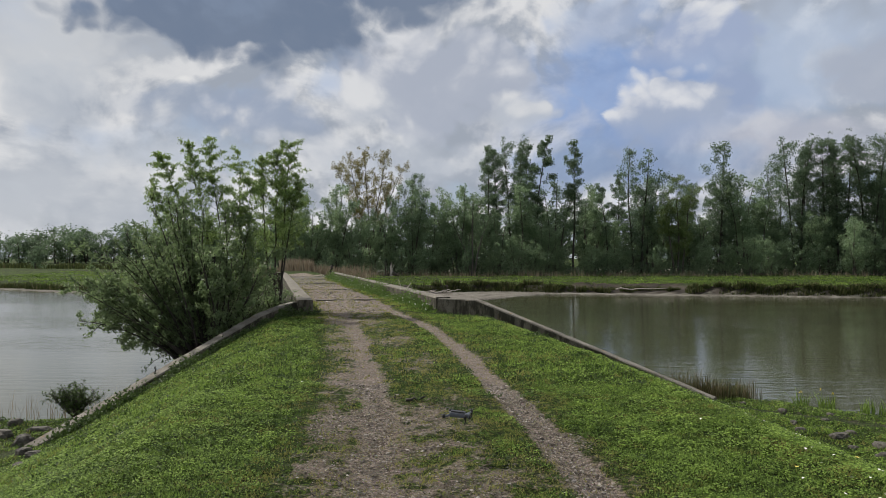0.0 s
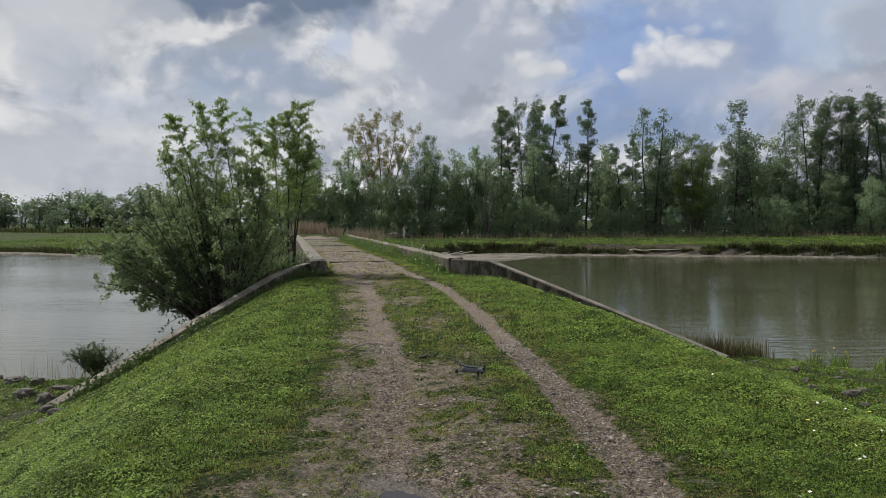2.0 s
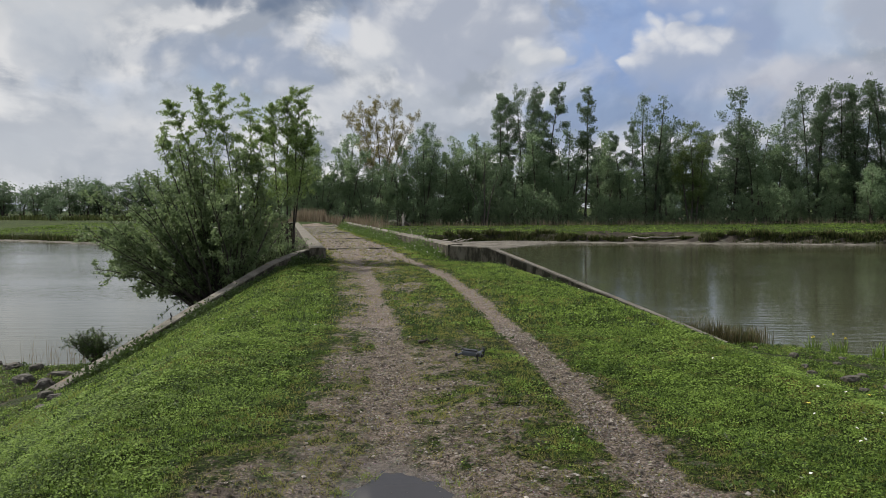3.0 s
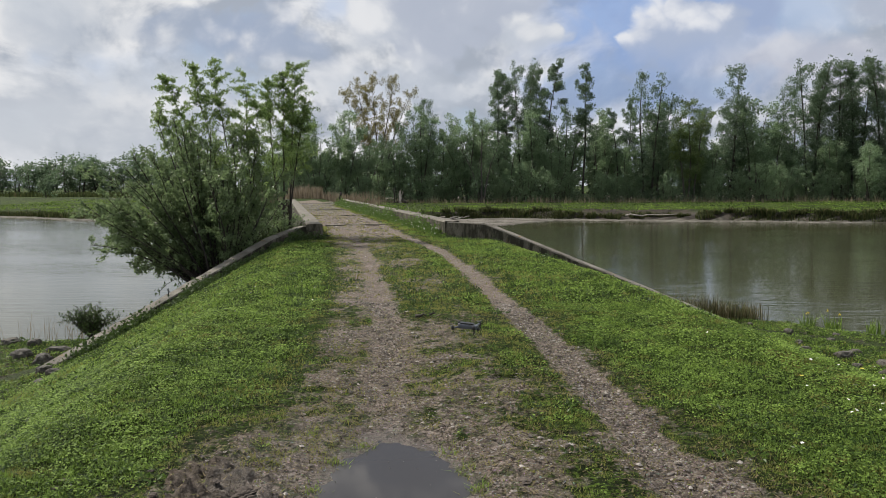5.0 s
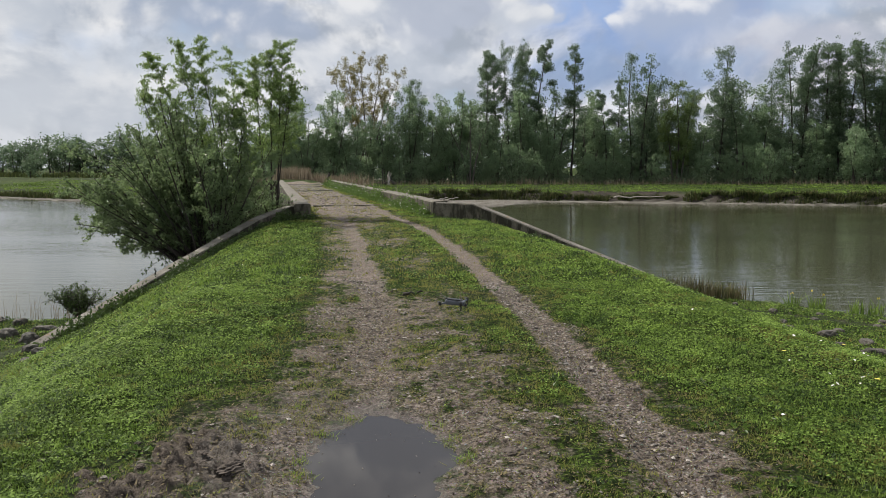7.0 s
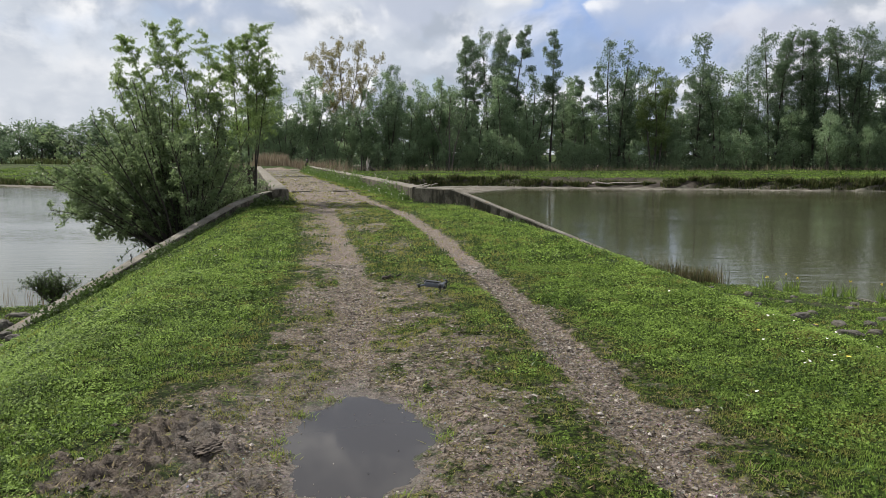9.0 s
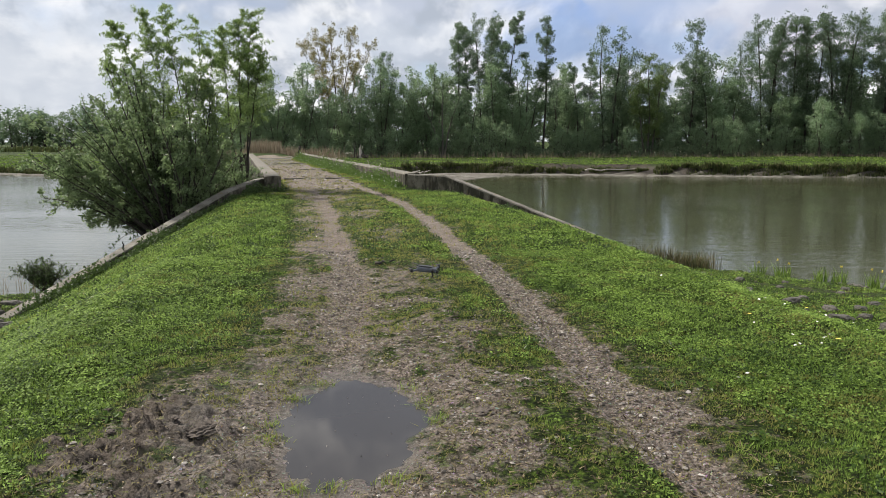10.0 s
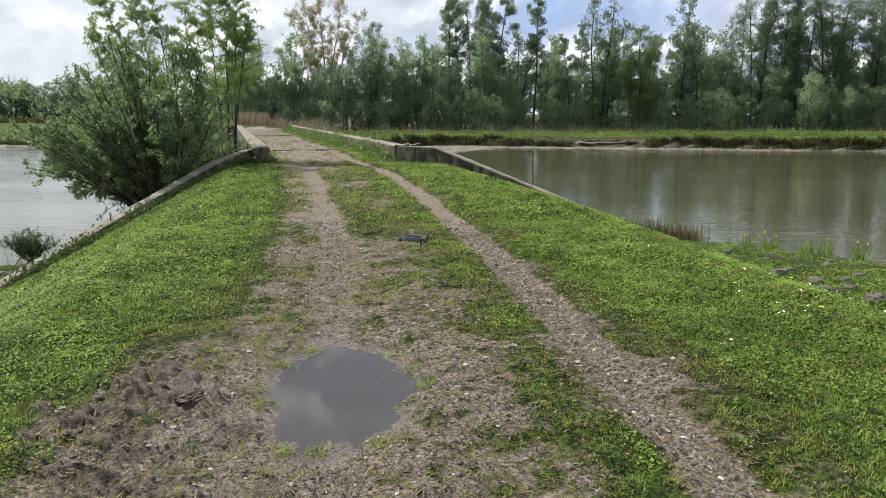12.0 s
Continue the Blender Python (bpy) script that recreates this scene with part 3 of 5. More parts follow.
def build_ground():
    """One sheet from underfoot to the horizon, finest on the track."""
    def grade(lo, hi, fine, core, growth, cap, wide):
        """Lines that are fine in the core, at most cap apart within wide, and ever wider beyond."""
        out = list(np.arange(core[0], core[1], fine))
        for sign, start, end, rim in ((1, core[1], hi, wide[1]), (-1, core[0] - fine, lo, wide[0])):
            x, s = start, fine
            while sign * (end - x) > 0:
                out.append(x)
                s = s * (1 + growth)
                if sign * (rim - x) > 0:
                    s = min(s, cap)
                x += sign * s
        return np.unique(np.array(out + [lo, hi]))

    xs = grade(-3500, 3500, 0.023, (-1.85, 1.4), 0.09, 0.21, (-13.0, 3.5))
    ys = grade(-3500, 4500, 0.023, (1.6, 4.0), 0.06, 0.45, (0.0, 76.0))
    X, Y = np.meshgrid(xs, ys, indexing="ij")
    Z = height(X, Y)
    n, m = X.shape
    i, j = np.meshgrid(np.arange(n - 1), np.arange(m - 1), indexing="ij")
    f = np.stack([i * m + j, (i + 1) * m + j, (i + 1) * m + j + 1, i * m + j + 1], -1).reshape(-1, 4)
    x, y, z = X.ravel(), Y.ravel(), Z.ravel()
    e = y - far_edge(x)
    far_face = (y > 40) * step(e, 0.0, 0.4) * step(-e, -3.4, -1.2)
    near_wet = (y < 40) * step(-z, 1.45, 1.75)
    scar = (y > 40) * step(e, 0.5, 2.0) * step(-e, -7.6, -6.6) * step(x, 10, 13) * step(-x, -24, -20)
    mud = np.clip(np.maximum.reduce([mud_share(x, y), far_face, near_wet * 0.8, scar]), 0, 1)
    silt = (y > 40) * step(-e, -0.30, 0.0)
    mud = np.maximum(mud, (y > 40) * step(-e, -0.6, -0.3) * step(e, -0.1, 0.1))
    wood = (y > 40) * step(y, 91, 94) * step(-y, -150, -128) * step(x, -30, -26) * (0.8 + 0.2 * grain(x, y, 2, 3))
    mud = np.maximum(mud, np.clip(wood, 0, 1))
    wet = step(puddle_depth(x, y), -0.4, 0.1)
    wet = np.maximum(wet, 0.35 * step(puddle_depth(x + 0.3, y), -1.1, -0.3))
    # far face and hollow: peat with overhang shade painted in; near waterline at 0.6
    peat_shade = np.clip(np.maximum(far_face, scar) * (y > 40) + 0.6 * near_wet, 0, 1)
    s = Soup(4).add(np.stack([x, y, z], 1), f, bare=bare_share(x, y), mud=mud, silt=silt, wet=wet, peat_shade=peat_shade)
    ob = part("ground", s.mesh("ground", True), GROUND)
    return tagged(ob, "grassy earth bank with a rutted gravel track and meadows", "ground", kind="structure")


ground = build_ground()
water = Soup(4).add([(-3500, -3500, WATER_Z), (3500, -3500, WATER_Z), (3500, 4500, WATER_Z), (-3500, 4500, WATER_Z)], [0, 1, 2, 3])
water = tagged(part("water", water, WATER), "calm murky green-brown river water with fine ripples", "water", kind="structure")


def build_puddle():
    xs, ys = np.linspace(-0.95, 0.5, 60), np.linspace(1.7, 3.8, 84)
    X, Y = np.meshgrid(xs, ys, indexing="ij")
    i, j = np.meshgrid(np.arange(59), np.arange(83), indexing="ij")
    f = np.stack([i * 84 + j, (i + 1) * 84 + j, (i + 1) * 84 + j + 1, i * 84 + j + 1], -1).reshape(-1, 4)
    keep = puddle_depth((X[:-1, :-1]).ravel(), (Y[:-1, :-1]).ravel()) > -0.4
    s = Soup(4).add(np.stack([X.ravel(), Y.ravel(), np.full(X.size, -0.04)], 1), f[keep])
    me = s.mesh("puddle")
    return tagged(part("puddle", me, PUDDLE), "shallow grey rain puddle in the muddy track", "puddle", kind="structure")


def puddle_scraps():
    """Scraps of leaf and straw afloat, most of them near the rim."""
    rng = np.random.default_rng(77)
    x, y = rng.uniform(-0.85, 0.25, 900), rng.uniform(1.9, 3.7, 900)
    d = puddle_depth(x, y)
    keep = (d > -0.3) & (rng.random(900) < 0.08 + 0.5 * (d < 0.05))
    x, y = x[keep], y[keep]
    s = Soup(4)
    leaves(s, rng, np.stack([x, y, np.full(len(x), -0.038)], 1), 0.010, 0.006)
    return tagged(part("floating_scraps", s, DEADWOOD), "scraps of leaf and straw afloat on the puddle", "litter", kind="stuff")


build_puddle()
puddle_scraps()

# ---------------------------------------------------------------- causeway walls


def along_axis(v, u):
    q = MID + AXIS * v + np.array([AXIS[1], -AXIS[0]]) * u
    return float(q[0]), float(q[1])


def wall_run(points, width, tops, foot, wave=0.006, seed=0):
    """A concrete wall along plan points (its middle line) with its own top heights, rounded arrises and a rough face."""
    bm = bmesh.new()
    rng = random.Random(seed)
    prof = [(-0.5, None), (-0.5, -0.03), (-0.46, 0.0), (0.0, 0.004), (0.46, 0.0), (0.5, -0.03), (0.5, None)]
    rings = []
    for k, ((x, y), top) in enumerate(zip(points, tops)):
        a, b = points[max(k - 1, 0)], points[min(k + 1, len(points) - 1)]
        d = Vector((b[0] - a[0], b[1] - a[1])).normalized()
        side = Vector((d.y, -d.x))
        ring = []
        for off, dz in prof:
            z = foot if dz is None else top + dz + rng.uniform(-wave, wave)
            w = off * width + rng.uniform(-wave, wave)
            ring.append(bm.verts.new((x + side.x * w, y + side.y * w, z)))
        rings.append(ring)
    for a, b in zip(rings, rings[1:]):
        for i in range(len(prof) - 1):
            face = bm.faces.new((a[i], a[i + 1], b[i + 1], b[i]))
            # upright sides take slot 1, the copy with shade in its colour
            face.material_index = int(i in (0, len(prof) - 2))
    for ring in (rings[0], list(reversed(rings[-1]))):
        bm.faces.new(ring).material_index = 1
    bmesh.ops.recalc_face_normals(bm, faces=bm.faces[:])
    me = bpy.data.meshes.new("wall")
    bm.to_mesh(me)
    bm.free()
    for material in (CONCRETE, SHADED_FACE):
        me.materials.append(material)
    return me


def lerp_points(a, b, n):
    return [(a[0] + (b[0] - a[0]) * i / n, a[1] + (b[1] - a[1]) * i / n) for i in range(n + 1)]


causeway = thing("causeway", Matrix.Identity(4), "weathered grey concrete causeway with low parapets and wing walls", "causeway", kind="structure")
W = 0.42
for side, name in ((1, "parapet"), (-1, "parapet")):
    u = side * (HALF + W / 2)
    start = 0.25 if side > 0 else -0.35
    n = 60
    pts = [along_axis(start + (LONG - start) * i / n, u) for i in range(n + 1)]
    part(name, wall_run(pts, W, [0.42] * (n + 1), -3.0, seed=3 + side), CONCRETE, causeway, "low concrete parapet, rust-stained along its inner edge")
# wing walls: a short level head, then falling to the water's edge
run_r = lerp_points((-0.40, 19.50), (0.60, 18.77), 4)[:-1] + lerp_points((0.60, 18.77), (5.53, 15.09), 24)
top_r = [0.425] * 4 + [0.42 - 0.30 * min(i / 4, 1) - 1.56 * max(i - 4, 0) / 20 for i in range(25)]
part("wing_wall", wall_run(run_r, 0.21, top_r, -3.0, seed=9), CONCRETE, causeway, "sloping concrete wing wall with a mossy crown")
run_l = lerp_points((-3.86, 18.98), (-4.52, 18.55), 3)[:-1] + lerp_points((-4.52, 18.55), (-6.98, 11.3), 28)
top_l = [0.36] * 3 + [0.29 - 0.18 * min(i / 4, 1) - 1.70 * max(i - 4, 0) / 24 for i in range(29)]
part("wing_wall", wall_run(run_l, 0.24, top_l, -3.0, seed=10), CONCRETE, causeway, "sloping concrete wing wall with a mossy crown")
# joints that cross the roadway
for v, wide in ((6.6, 0.16), (15.5, 0.14), (24.5, 0.14), (33.0, 0.14)):
    pts = [along_axis(v + 0.02 * math.sin(3 * k), -1.25 + 2.5 * k / 10) for k in range(11)]
    part("expansion_joint", wall_run(pts, wide, [0.035] * 11, -0.3, 0.012, seed=int(v)), CONCRETE, causeway, "raised concrete joint across the roadway")
# the wall that closes the far end beside the left parapet
pts = [along_axis(LONG, -HALF - W), along_axis(LONG + 0.1, -HALF - W - 1.1)]
part("return_wall", wall_run(pts, 0.4, [0.42, 0.36], -3.0, seed=21), CONCRETE, causeway)

# ---------------------------------------------------------------- trees


def build_tree(name, seed, m, label, tall, trunk_r, crown_from, limbs, reach, rise, twigs, n_leaf, leaf, material, bark,
               cluster=0.35, stems=1, splay=0.12, category="tree", group="", droop=0.0, wobble=0.07, lift=0.05, twig_wood=True, clumps=1.0):
    """A tree: tapered, wandering stems with limbs and twigs, and a crown of many small leaves with gaps."""
    rng = np.random.default_rng(seed)
    ob = thing(name, m, label, category, group)
    wood, green, seats = Soup(4), Soup(4), []
    for st in range(stems):
        az = rng.uniform(0, 6.28)
        lean = splay * (0.3 if stems == 1 else rng.uniform(0.4, 1.3))
        h = tall * (1.0 if st == 0 else rng.uniform(0.7, 0.98))
        base = np.array([math.cos(az), math.sin(az), 0]) * trunk_r * (0 if stems == 1 else 1.6)
        trunk = curve_path(rng, base, (math.cos(az) * lean, math.sin(az) * lean, 1), h, 10, wobble, 0.02)
        r0 = trunk_r * (1.0 if st == 0 else 0.7)
        tube(wood, trunk, np.linspace(r0, r0 * 0.12, 11) * np.r_[1.35, np.ones(10)], 6)
        for k in range(limbs):
            t = crown_from + (0.99 - crown_from) * ((k + rng.uniform(0.1, 0.9)) / limbs)
            p, d = along(trunk, t)
            az = k * 2.4 + rng.uniform(-0.5, 0.5)
            rel = (t - crown_from) / (1 - crown_from)
            ln = reach * (0.5 + 0.65 * math.sin(math.pi * min(0.15 + rel * 0.66, 1))) * rng.uniform(0.6, 1.25)
            way = (math.cos(az), math.sin(az), rise * rng.uniform(0.6, 1.3) + 0.7 * rel)
            limb = curve_path(rng, p, way, ln, 6, 0.14, lift)
            rr = max(r0 * 0.34 * (1 - 0.65 * t), 0.012)
            if tall > 8 or not twig_wood:
                tube(wood, limb[::2], np.linspace(rr, rr * 0.2, 4), 3)
            else:
                tube(wood, limb, np.linspace(rr, rr * 0.2, 7), 4)
            for q in range(twigs):
                pt, dt = along(limb, rng.uniform(0.3, 1.0))
                dt = dt / (np.linalg.norm(dt) + 1e-9) + rng.normal(size=3) * 0.6
                tw = curve_path(rng, pt, dt, ln * rng.uniform(0.22, 0.5), 4, 0.2, lift - droop)
                if twig_wood:
                    tube(wood, tw[::2], np.linspace(rr * 0.28, 0.004, 3), 3)
                seats.append(tw)
    liked = rng.random(len(seats)) ** clumps
    pick = rng.choice(len(seats), n_leaf, p=liked / liked.sum())
    t = rng.uniform(0.15, 1.0, n_leaf)
    spots = np.array([along(seats[i], s)[0] for i, s in zip(pick, t)])
    spots = spots + rng.normal(size=spots.shape) * cluster * rng.uniform(0.2, 1.0, (n_leaf, 1))
    leaves(green, rng, spots, leaf[0], leaf[1], droop * 3)
    part("trunk", wood.mesh("trunk", True), bark, ob)
    part("crown", green, material, ob)
    return ob


def place(x, y, turn=0.0, size=1.0, wide=1.0, z=None):
    z = float(height(np.array([x]), np.array([y]))[0]) - 0.05 if z is None else z
    return pose(x, y, z, 0, 0, turn) @ Matrix.Diagonal((size * wide, size * wide, size, 1))


def wood_tree(name, seed, m, label, tall, stems, profile, wide, crown_from, n_leaf, leaf, material, bark, radius=0.17, limbs_per_m=2.4, rise=1.0,
              clump=(0.35, 0.9), gaps=0.25, category="tree", group="", flat=0.75):
    """A tree of the wood: leaning stems, limbs that fill a crown profile, and leaves in billowing clumps with gaps between them.
    stems: (foot offset, lean, share of the height); profile: (share of the crown's height, share of its half width)."""
    rng = np.random.default_rng(seed)
    ob = thing(name, m, label, category, group)
    wood, seats, sizes = Soup(4), [], []
    px, pw = zip(*profile)
    for foot, lean, share in stems:
        h = tall * share
        t = np.linspace(0, 1, 11)
        az = rng.uniform(-0.5, 0.5)
        bend = lean * t ** 1.4 + 0.02 * h * np.sin(t * rng.uniform(4, 8) + rng.uniform(0, 6)) * t
        trunk = np.stack([foot + bend * math.cos(az), bend * math.sin(az) + 0.015 * h * np.sin(t * 5 + rng.uniform(0, 6)), t * h], 1)
        tube(wood, trunk, radius * share * np.linspace(1.0, 0.14, 11) * np.r_[1.3, np.ones(10)], 6)
        holes = rng.uniform(0, 6.28, 3)
        count = max(int(h * (1 - crown_from) * limbs_per_m), 8)
        for k in range(count):
            rel = (k + rng.uniform(0.1, 0.9)) / count
            t0 = crown_from + (0.985 - crown_from) * rel
            if rng.random() < gaps * (1 + math.sin(rel * 17 + holes[0])) and rel < 0.93:
                continue
            p, _ = along(trunk, t0)
            az = k * 2.4 + rng.uniform(-0.6, 0.6)
            ln = wide * np.interp(rel, px, pw) * rng.uniform(0.55, 1.2) * math.hypot(1, 0.6 * rise)
            limb = curve_path(rng, p, (math.cos(az), math.sin(az), rise * rng.uniform(0.5, 1.3)), max(ln, 0.5), 4, 0.16, 0.06)
            rr = max(radius * 0.3 * (1 - 0.6 * t0), 0.02)
            tube(wood, limb[::2], np.linspace(rr, rr * 0.3, 3), 3)
            for q in np.linspace(0.45, 1.0, 2 + int(ln > 1.2) + int(ln > 2.4)):
                c, _ = along(limb, min(q, 0.999))
                seats.append(c + rng.normal(size=3) * 0.18)
                sizes.append(rng.uniform(*clump) * (0.8 + 0.12 * ln))
    seats, sizes = np.array(seats), np.array(sizes)
    pick = rng.choice(len(seats), n_leaf, p=sizes ** 2 / (sizes ** 2).sum())
    d = np.clip(rng.normal(size=(n_leaf, 3)), -1.7, 1.7) * 0.43
    spots = seats[pick] + d * sizes[pick][:, None] * np.array([1, 1, flat])
    green = leaves(Soup(4), rng, spots, leaf[0], leaf[1], 0.3)
    part("trunk", wood.mesh("trunk", True), bark, ob)
    part("crown", green, material, ob)
    return ob


# crowns: slim, column, heavy head, bare below, dome, fan from the ground
SLIM = ((0, 0.35), (0.3, 0.8), (0.6, 1.0), (0.85, 0.6), (1, 0.2))
COLUMN = ((0, 0.8), (0.3, 1.0), (0.7, 0.9), (0.9, 0.65), (1, 0.25))
HEAVY = ((0, 0.75), (0.3, 0.65), (0.6, 1.0), (0.85, 0.85), (1, 0.3))
DOME = ((0, 0.9), (0.35, 1.0), (0.7, 0.8), (0.9, 0.5), (1, 0.2))
POPLAR = "tall slender grey-green poplar with billowing leaf clumps and dark trunk"
tall_kinds = [wood_tree("poplar", 40 + k, place(x, y, turn), POPLAR, tall, stems, prof, wide, low, n, (0.22, 0.13), TALL_LEAF, DARK_BARK, group="poplars of the wood", gaps=gap)
              for k, (x, y, turn, tall, stems, prof, wide, low, n, gap) in enumerate((
                  (15.7, 99, 0, 17.8, ((0, 0.6, 1.0),), SLIM, 2.0, 0.30, 6500, 0.16),
                  (24.6, 99, 0, 17.0, ((-0.9, -0.8, 1.0), (0.3, 0.9, 0.97), (0.9, 1.9, 0.82)), COLUMN, 1.9, 0.10, 11500, 0.10),
                  (35.6, 100, 0, 17.6, ((0, 1.4, 1.0), (0.8, -1.0, 0.72)), HEAVY, 2.7, 0.18, 10500, 0.14),
                  (46.0, 100, 0, 18.3, ((-0.4, -1.2, 0.98), (0.5, 1.5, 1.0)), HEAVY, 2.4, 0.15, 11500, 0.12),
                  (10.7, 100, 0, 18.5, ((0, 1.5, 1.0),), SLIM, 1.8, 0.38, 6000, 0.14)))]
# across, away, kind, turn, size, breadth
TALL = [(4.6, 101, 0, 200, 0.97, 1.0), (6.0, 102.5, 4, 150, 0.96, 1.1), (7.7, 101, 3, 20, 1.01, 0.75), (9.6, 103, 0, 80, 1.0, 1.1), (20.6, 100, 4, 185, 0.66, 1.1), (18.0, 104, 1, 90, 0.62, 1.1),
        (22.6, 103, 0, 30, 0.78, 1.0), (50.0, 99, 2, 170, 1.0, 1.0), (55.0, 98, 3, 160, 1.02, 1.1), (60.9, 98, 2, 10, 1.05, 1.0), (65.5, 98, 3, 60, 1.05, 1.1), (52.6, 103, 1, 40, 0.94, 1.0),
        (-5.2, 102, 2, 185, 0.78, 0.9), (37.6, 104, 1, 120, 0.78, 1.1), (32.6, 104, 3, 60, 0.70, 1.0), (44.8, 104, 1, 200, 0.90, 0.9), (72, 98, 2, 80, 1.05, 1.0), (48.0, 102, 1, 70, 1.02, 1.0), (52.4, 100, 3, 200, 1.0, 1.0), (57.8, 101, 1, 140, 1.08, 1.0), (63.2, 101, 3, 30, 1.03, 1.0)]
for x, y, k, turn, s, w in TALL:
    copy_thing(tall_kinds[k], place(x, y, turn, s, w))

WILLOW = "rounded grey-green willow in full young leaf"
FAN = ((-0.5, -2.2, 0.8), (-0.2, -0.9, 0.95), (0.1, 0.4, 1.0), (0.4, 1.6, 0.88), (0.6, 2.6, 0.72))
round_kinds = [wood_tree("willow", 60 + k, place(x, y, 0, s), WILLOW, 8.2, stems, DOME, wide, 0.06, n, (0.26, 0.11), WILLOW_LEAF, BARK, 0.10, 1.5, 1.5, (0.35, 0.75), 0.12,
                         group="willows of the wood", flat=1.0)
               for k, (x, y, s, stems, wide, n) in enumerate((
                   (-19.5, 96, 0.98, FAN, 1.25, 5600), (-9.0, 97, 1.0, FAN[1:], 1.5, 5200), (0.4, 98.5, 1.42, FAN[:4], 1.5, 5600)))]
ROUND = [(-24.0, 97, 1, 0.95), (-22.0, 99, 2, 0.98), (-16.2, 98, 2, 1.0), (-13.6, 97, 0, 0.97), (-11.2, 100, 1, 1.05), (-6.2, 99, 2, 1.05), (-3.4, 97.5, 0, 1.0), (1.9, 101, 0, 1.4),
         (-1.6, 101, 1, 1.3), (5.6, 98, 1, 1.05), (9.0, 98.5, 2, 1.1), (13.4, 101, 2, 1.05), (18.4, 101, 1, 1.1), (21.4, 98, 0, 0.95), (41.6, 101, 1, 1.28), (27.0, 101, 2, 1.1)]
for i, (x, y, k, s) in enumerate(ROUND):
    copy_thing(round_kinds[k], place(x, y, i * 61, s))
ROUND = [(30.6, 101, 0, 1.15), (33.0, 99, 1, 0.95), (39.0, 100, 2, 1.12), (43.6, 100, 0, 1.05), (47.8, 97, 0, 1.0), (52.5, 101, 1, 1.2), (57.8, 100, 2, 1.2), (63.5, 98, 0, 1.2), (69, 98, 1, 1.3),
         (11.6, 97, 0, 0.85), (19.6, 105, 2, 1.05)]
for i, (x, y, k, s) in enumerate(ROUND):
    copy_thing(round_kinds[k], place(x, y, i * 97 + 9, s))
wood_tree("willow", 67, place(29.3, 97), "upright light green willow with several leaning stems", 12.8, ((-0.6, -1.6, 0.85), (0, -0.2, 1.0), (0.5, 1.5, 0.9)), COLUMN, 1.9, 0.16, 8500,
          (0.25, 0.13), FRESH_FAR, BARK, 0.15, 1.6, 1.2, (0.35, 0.8), 0.2, group="willows of the wood")

bush_kinds = [wood_tree("willow_bush", 80 + k, place(x, y), "dense grey-green willow bush at the edge of the wood", 4.9, stems, DOME, wide, 0.03, 3300, (0.21, 0.10), WILLOW_LEAF, BARK, 0.05, 3.0,
                        0.9, (0.3, 0.6), 0.12, "bush", "bushes of the wood edge", 0.9)
              for k, (x, y, stems, wide) in enumerate(((7.7, 93.5, FAN, 0.9), (37.2, 93, FAN[1:], 1.2)))]
BUSH = [(-20.8, 95, 0, 0.7), (-16.8, 95, 1, 0.65), (-7.2, 95, 1, 0.7), (-4.4, 95, 0, 0.75), (-1.6, 96, 1, 0.85), (1.2, 95, 0, 0.7), (4.2, 95, 1, 0.75), (10.4, 94, 0, 0.7),
        (13.6, 96, 0, 0.8), (17.2, 95, 1, 0.7), (20.0, 96, 0, 0.75), (26.4, 95, 1, 0.75), (31.6, 95, 0, 0.85), (34.6, 95, 1, 0.8), (21.8, 97, 1, 0.9)]
for i, (x, y, k, s) in enumerate(BUSH):
    copy_thing(bush_kinds[k], place(x, y, i * 53, s))
BUSH = [(39.6, 94, 0, 0.95), (42.4, 95, 1, 0.9), (44.6, 93, 0, 0.85), (49.6, 92, 1, 1.42), (52.0, 93, 0, 1.2), (54.6, 92, 0, 1.1), (57.4, 92, 1, 1.15), (60.4, 91, 0, 1.2), (64, 91, 1, 1.2)]
for i, (x, y, k, s) in enumerate(BUSH):
    copy_thing(bush_kinds[k], place(x, y, i * 83, s))

# the depth of the wood
deep_kind = wood_tree("willow", 69, place(-27, 108), WILLOW, 8.6, FAN, DOME, 1.9, 0.03, 2300, (0.46, 0.30), TALL_LEAF, BARK, 0.10, 1.4, 1.2, (0.5, 0.95), 0.05, group="willows of the wood", flat=1.0)
for i in range(1, 29):
    copy_thing(deep_kind, place(-28 + 3.6 * i, 109 + 2.5 * math.sin(i * 3.3), i * 47, (0.86 if i < 7 else 1.0) + 0.12 * math.sin(i * 1.7), 1.15))
wood_tree("spreading_tree", 101, place(-12.4, 103), "broad sparse tree just coming into yellow-green leaf", 17.2, ((-0.3, -4.6, 0.86), (-0.2, -2.4, 0.95), (0, -0.4, 1.0), (0.3, 1.8, 0.97), (0.5, 4.2, 0.88)),
          COLUMN, 2.1, 0.38, 15000, (0.19, 0.12), YELLOW_LEAF, BARK, 0.15, 2.4, 1.5, (0.3, 0.6), 0.1, flat=1.0)
wood_tree("bare_tree", 102, place(2.0, 94.6), "leaning half-bare grey willow with open branches", 9.6, ((-0.2, -2.8, 0.8), (0, 0.2, 1.0), (0.3, 2.4, 0.9)), COLUMN, 1.6, 0.35, 900, (0.22, 0.11),
          WILLOW_LEAF, BARK, 0.16, 2.6, 1.2, (0.3, 0.6), 0.1)


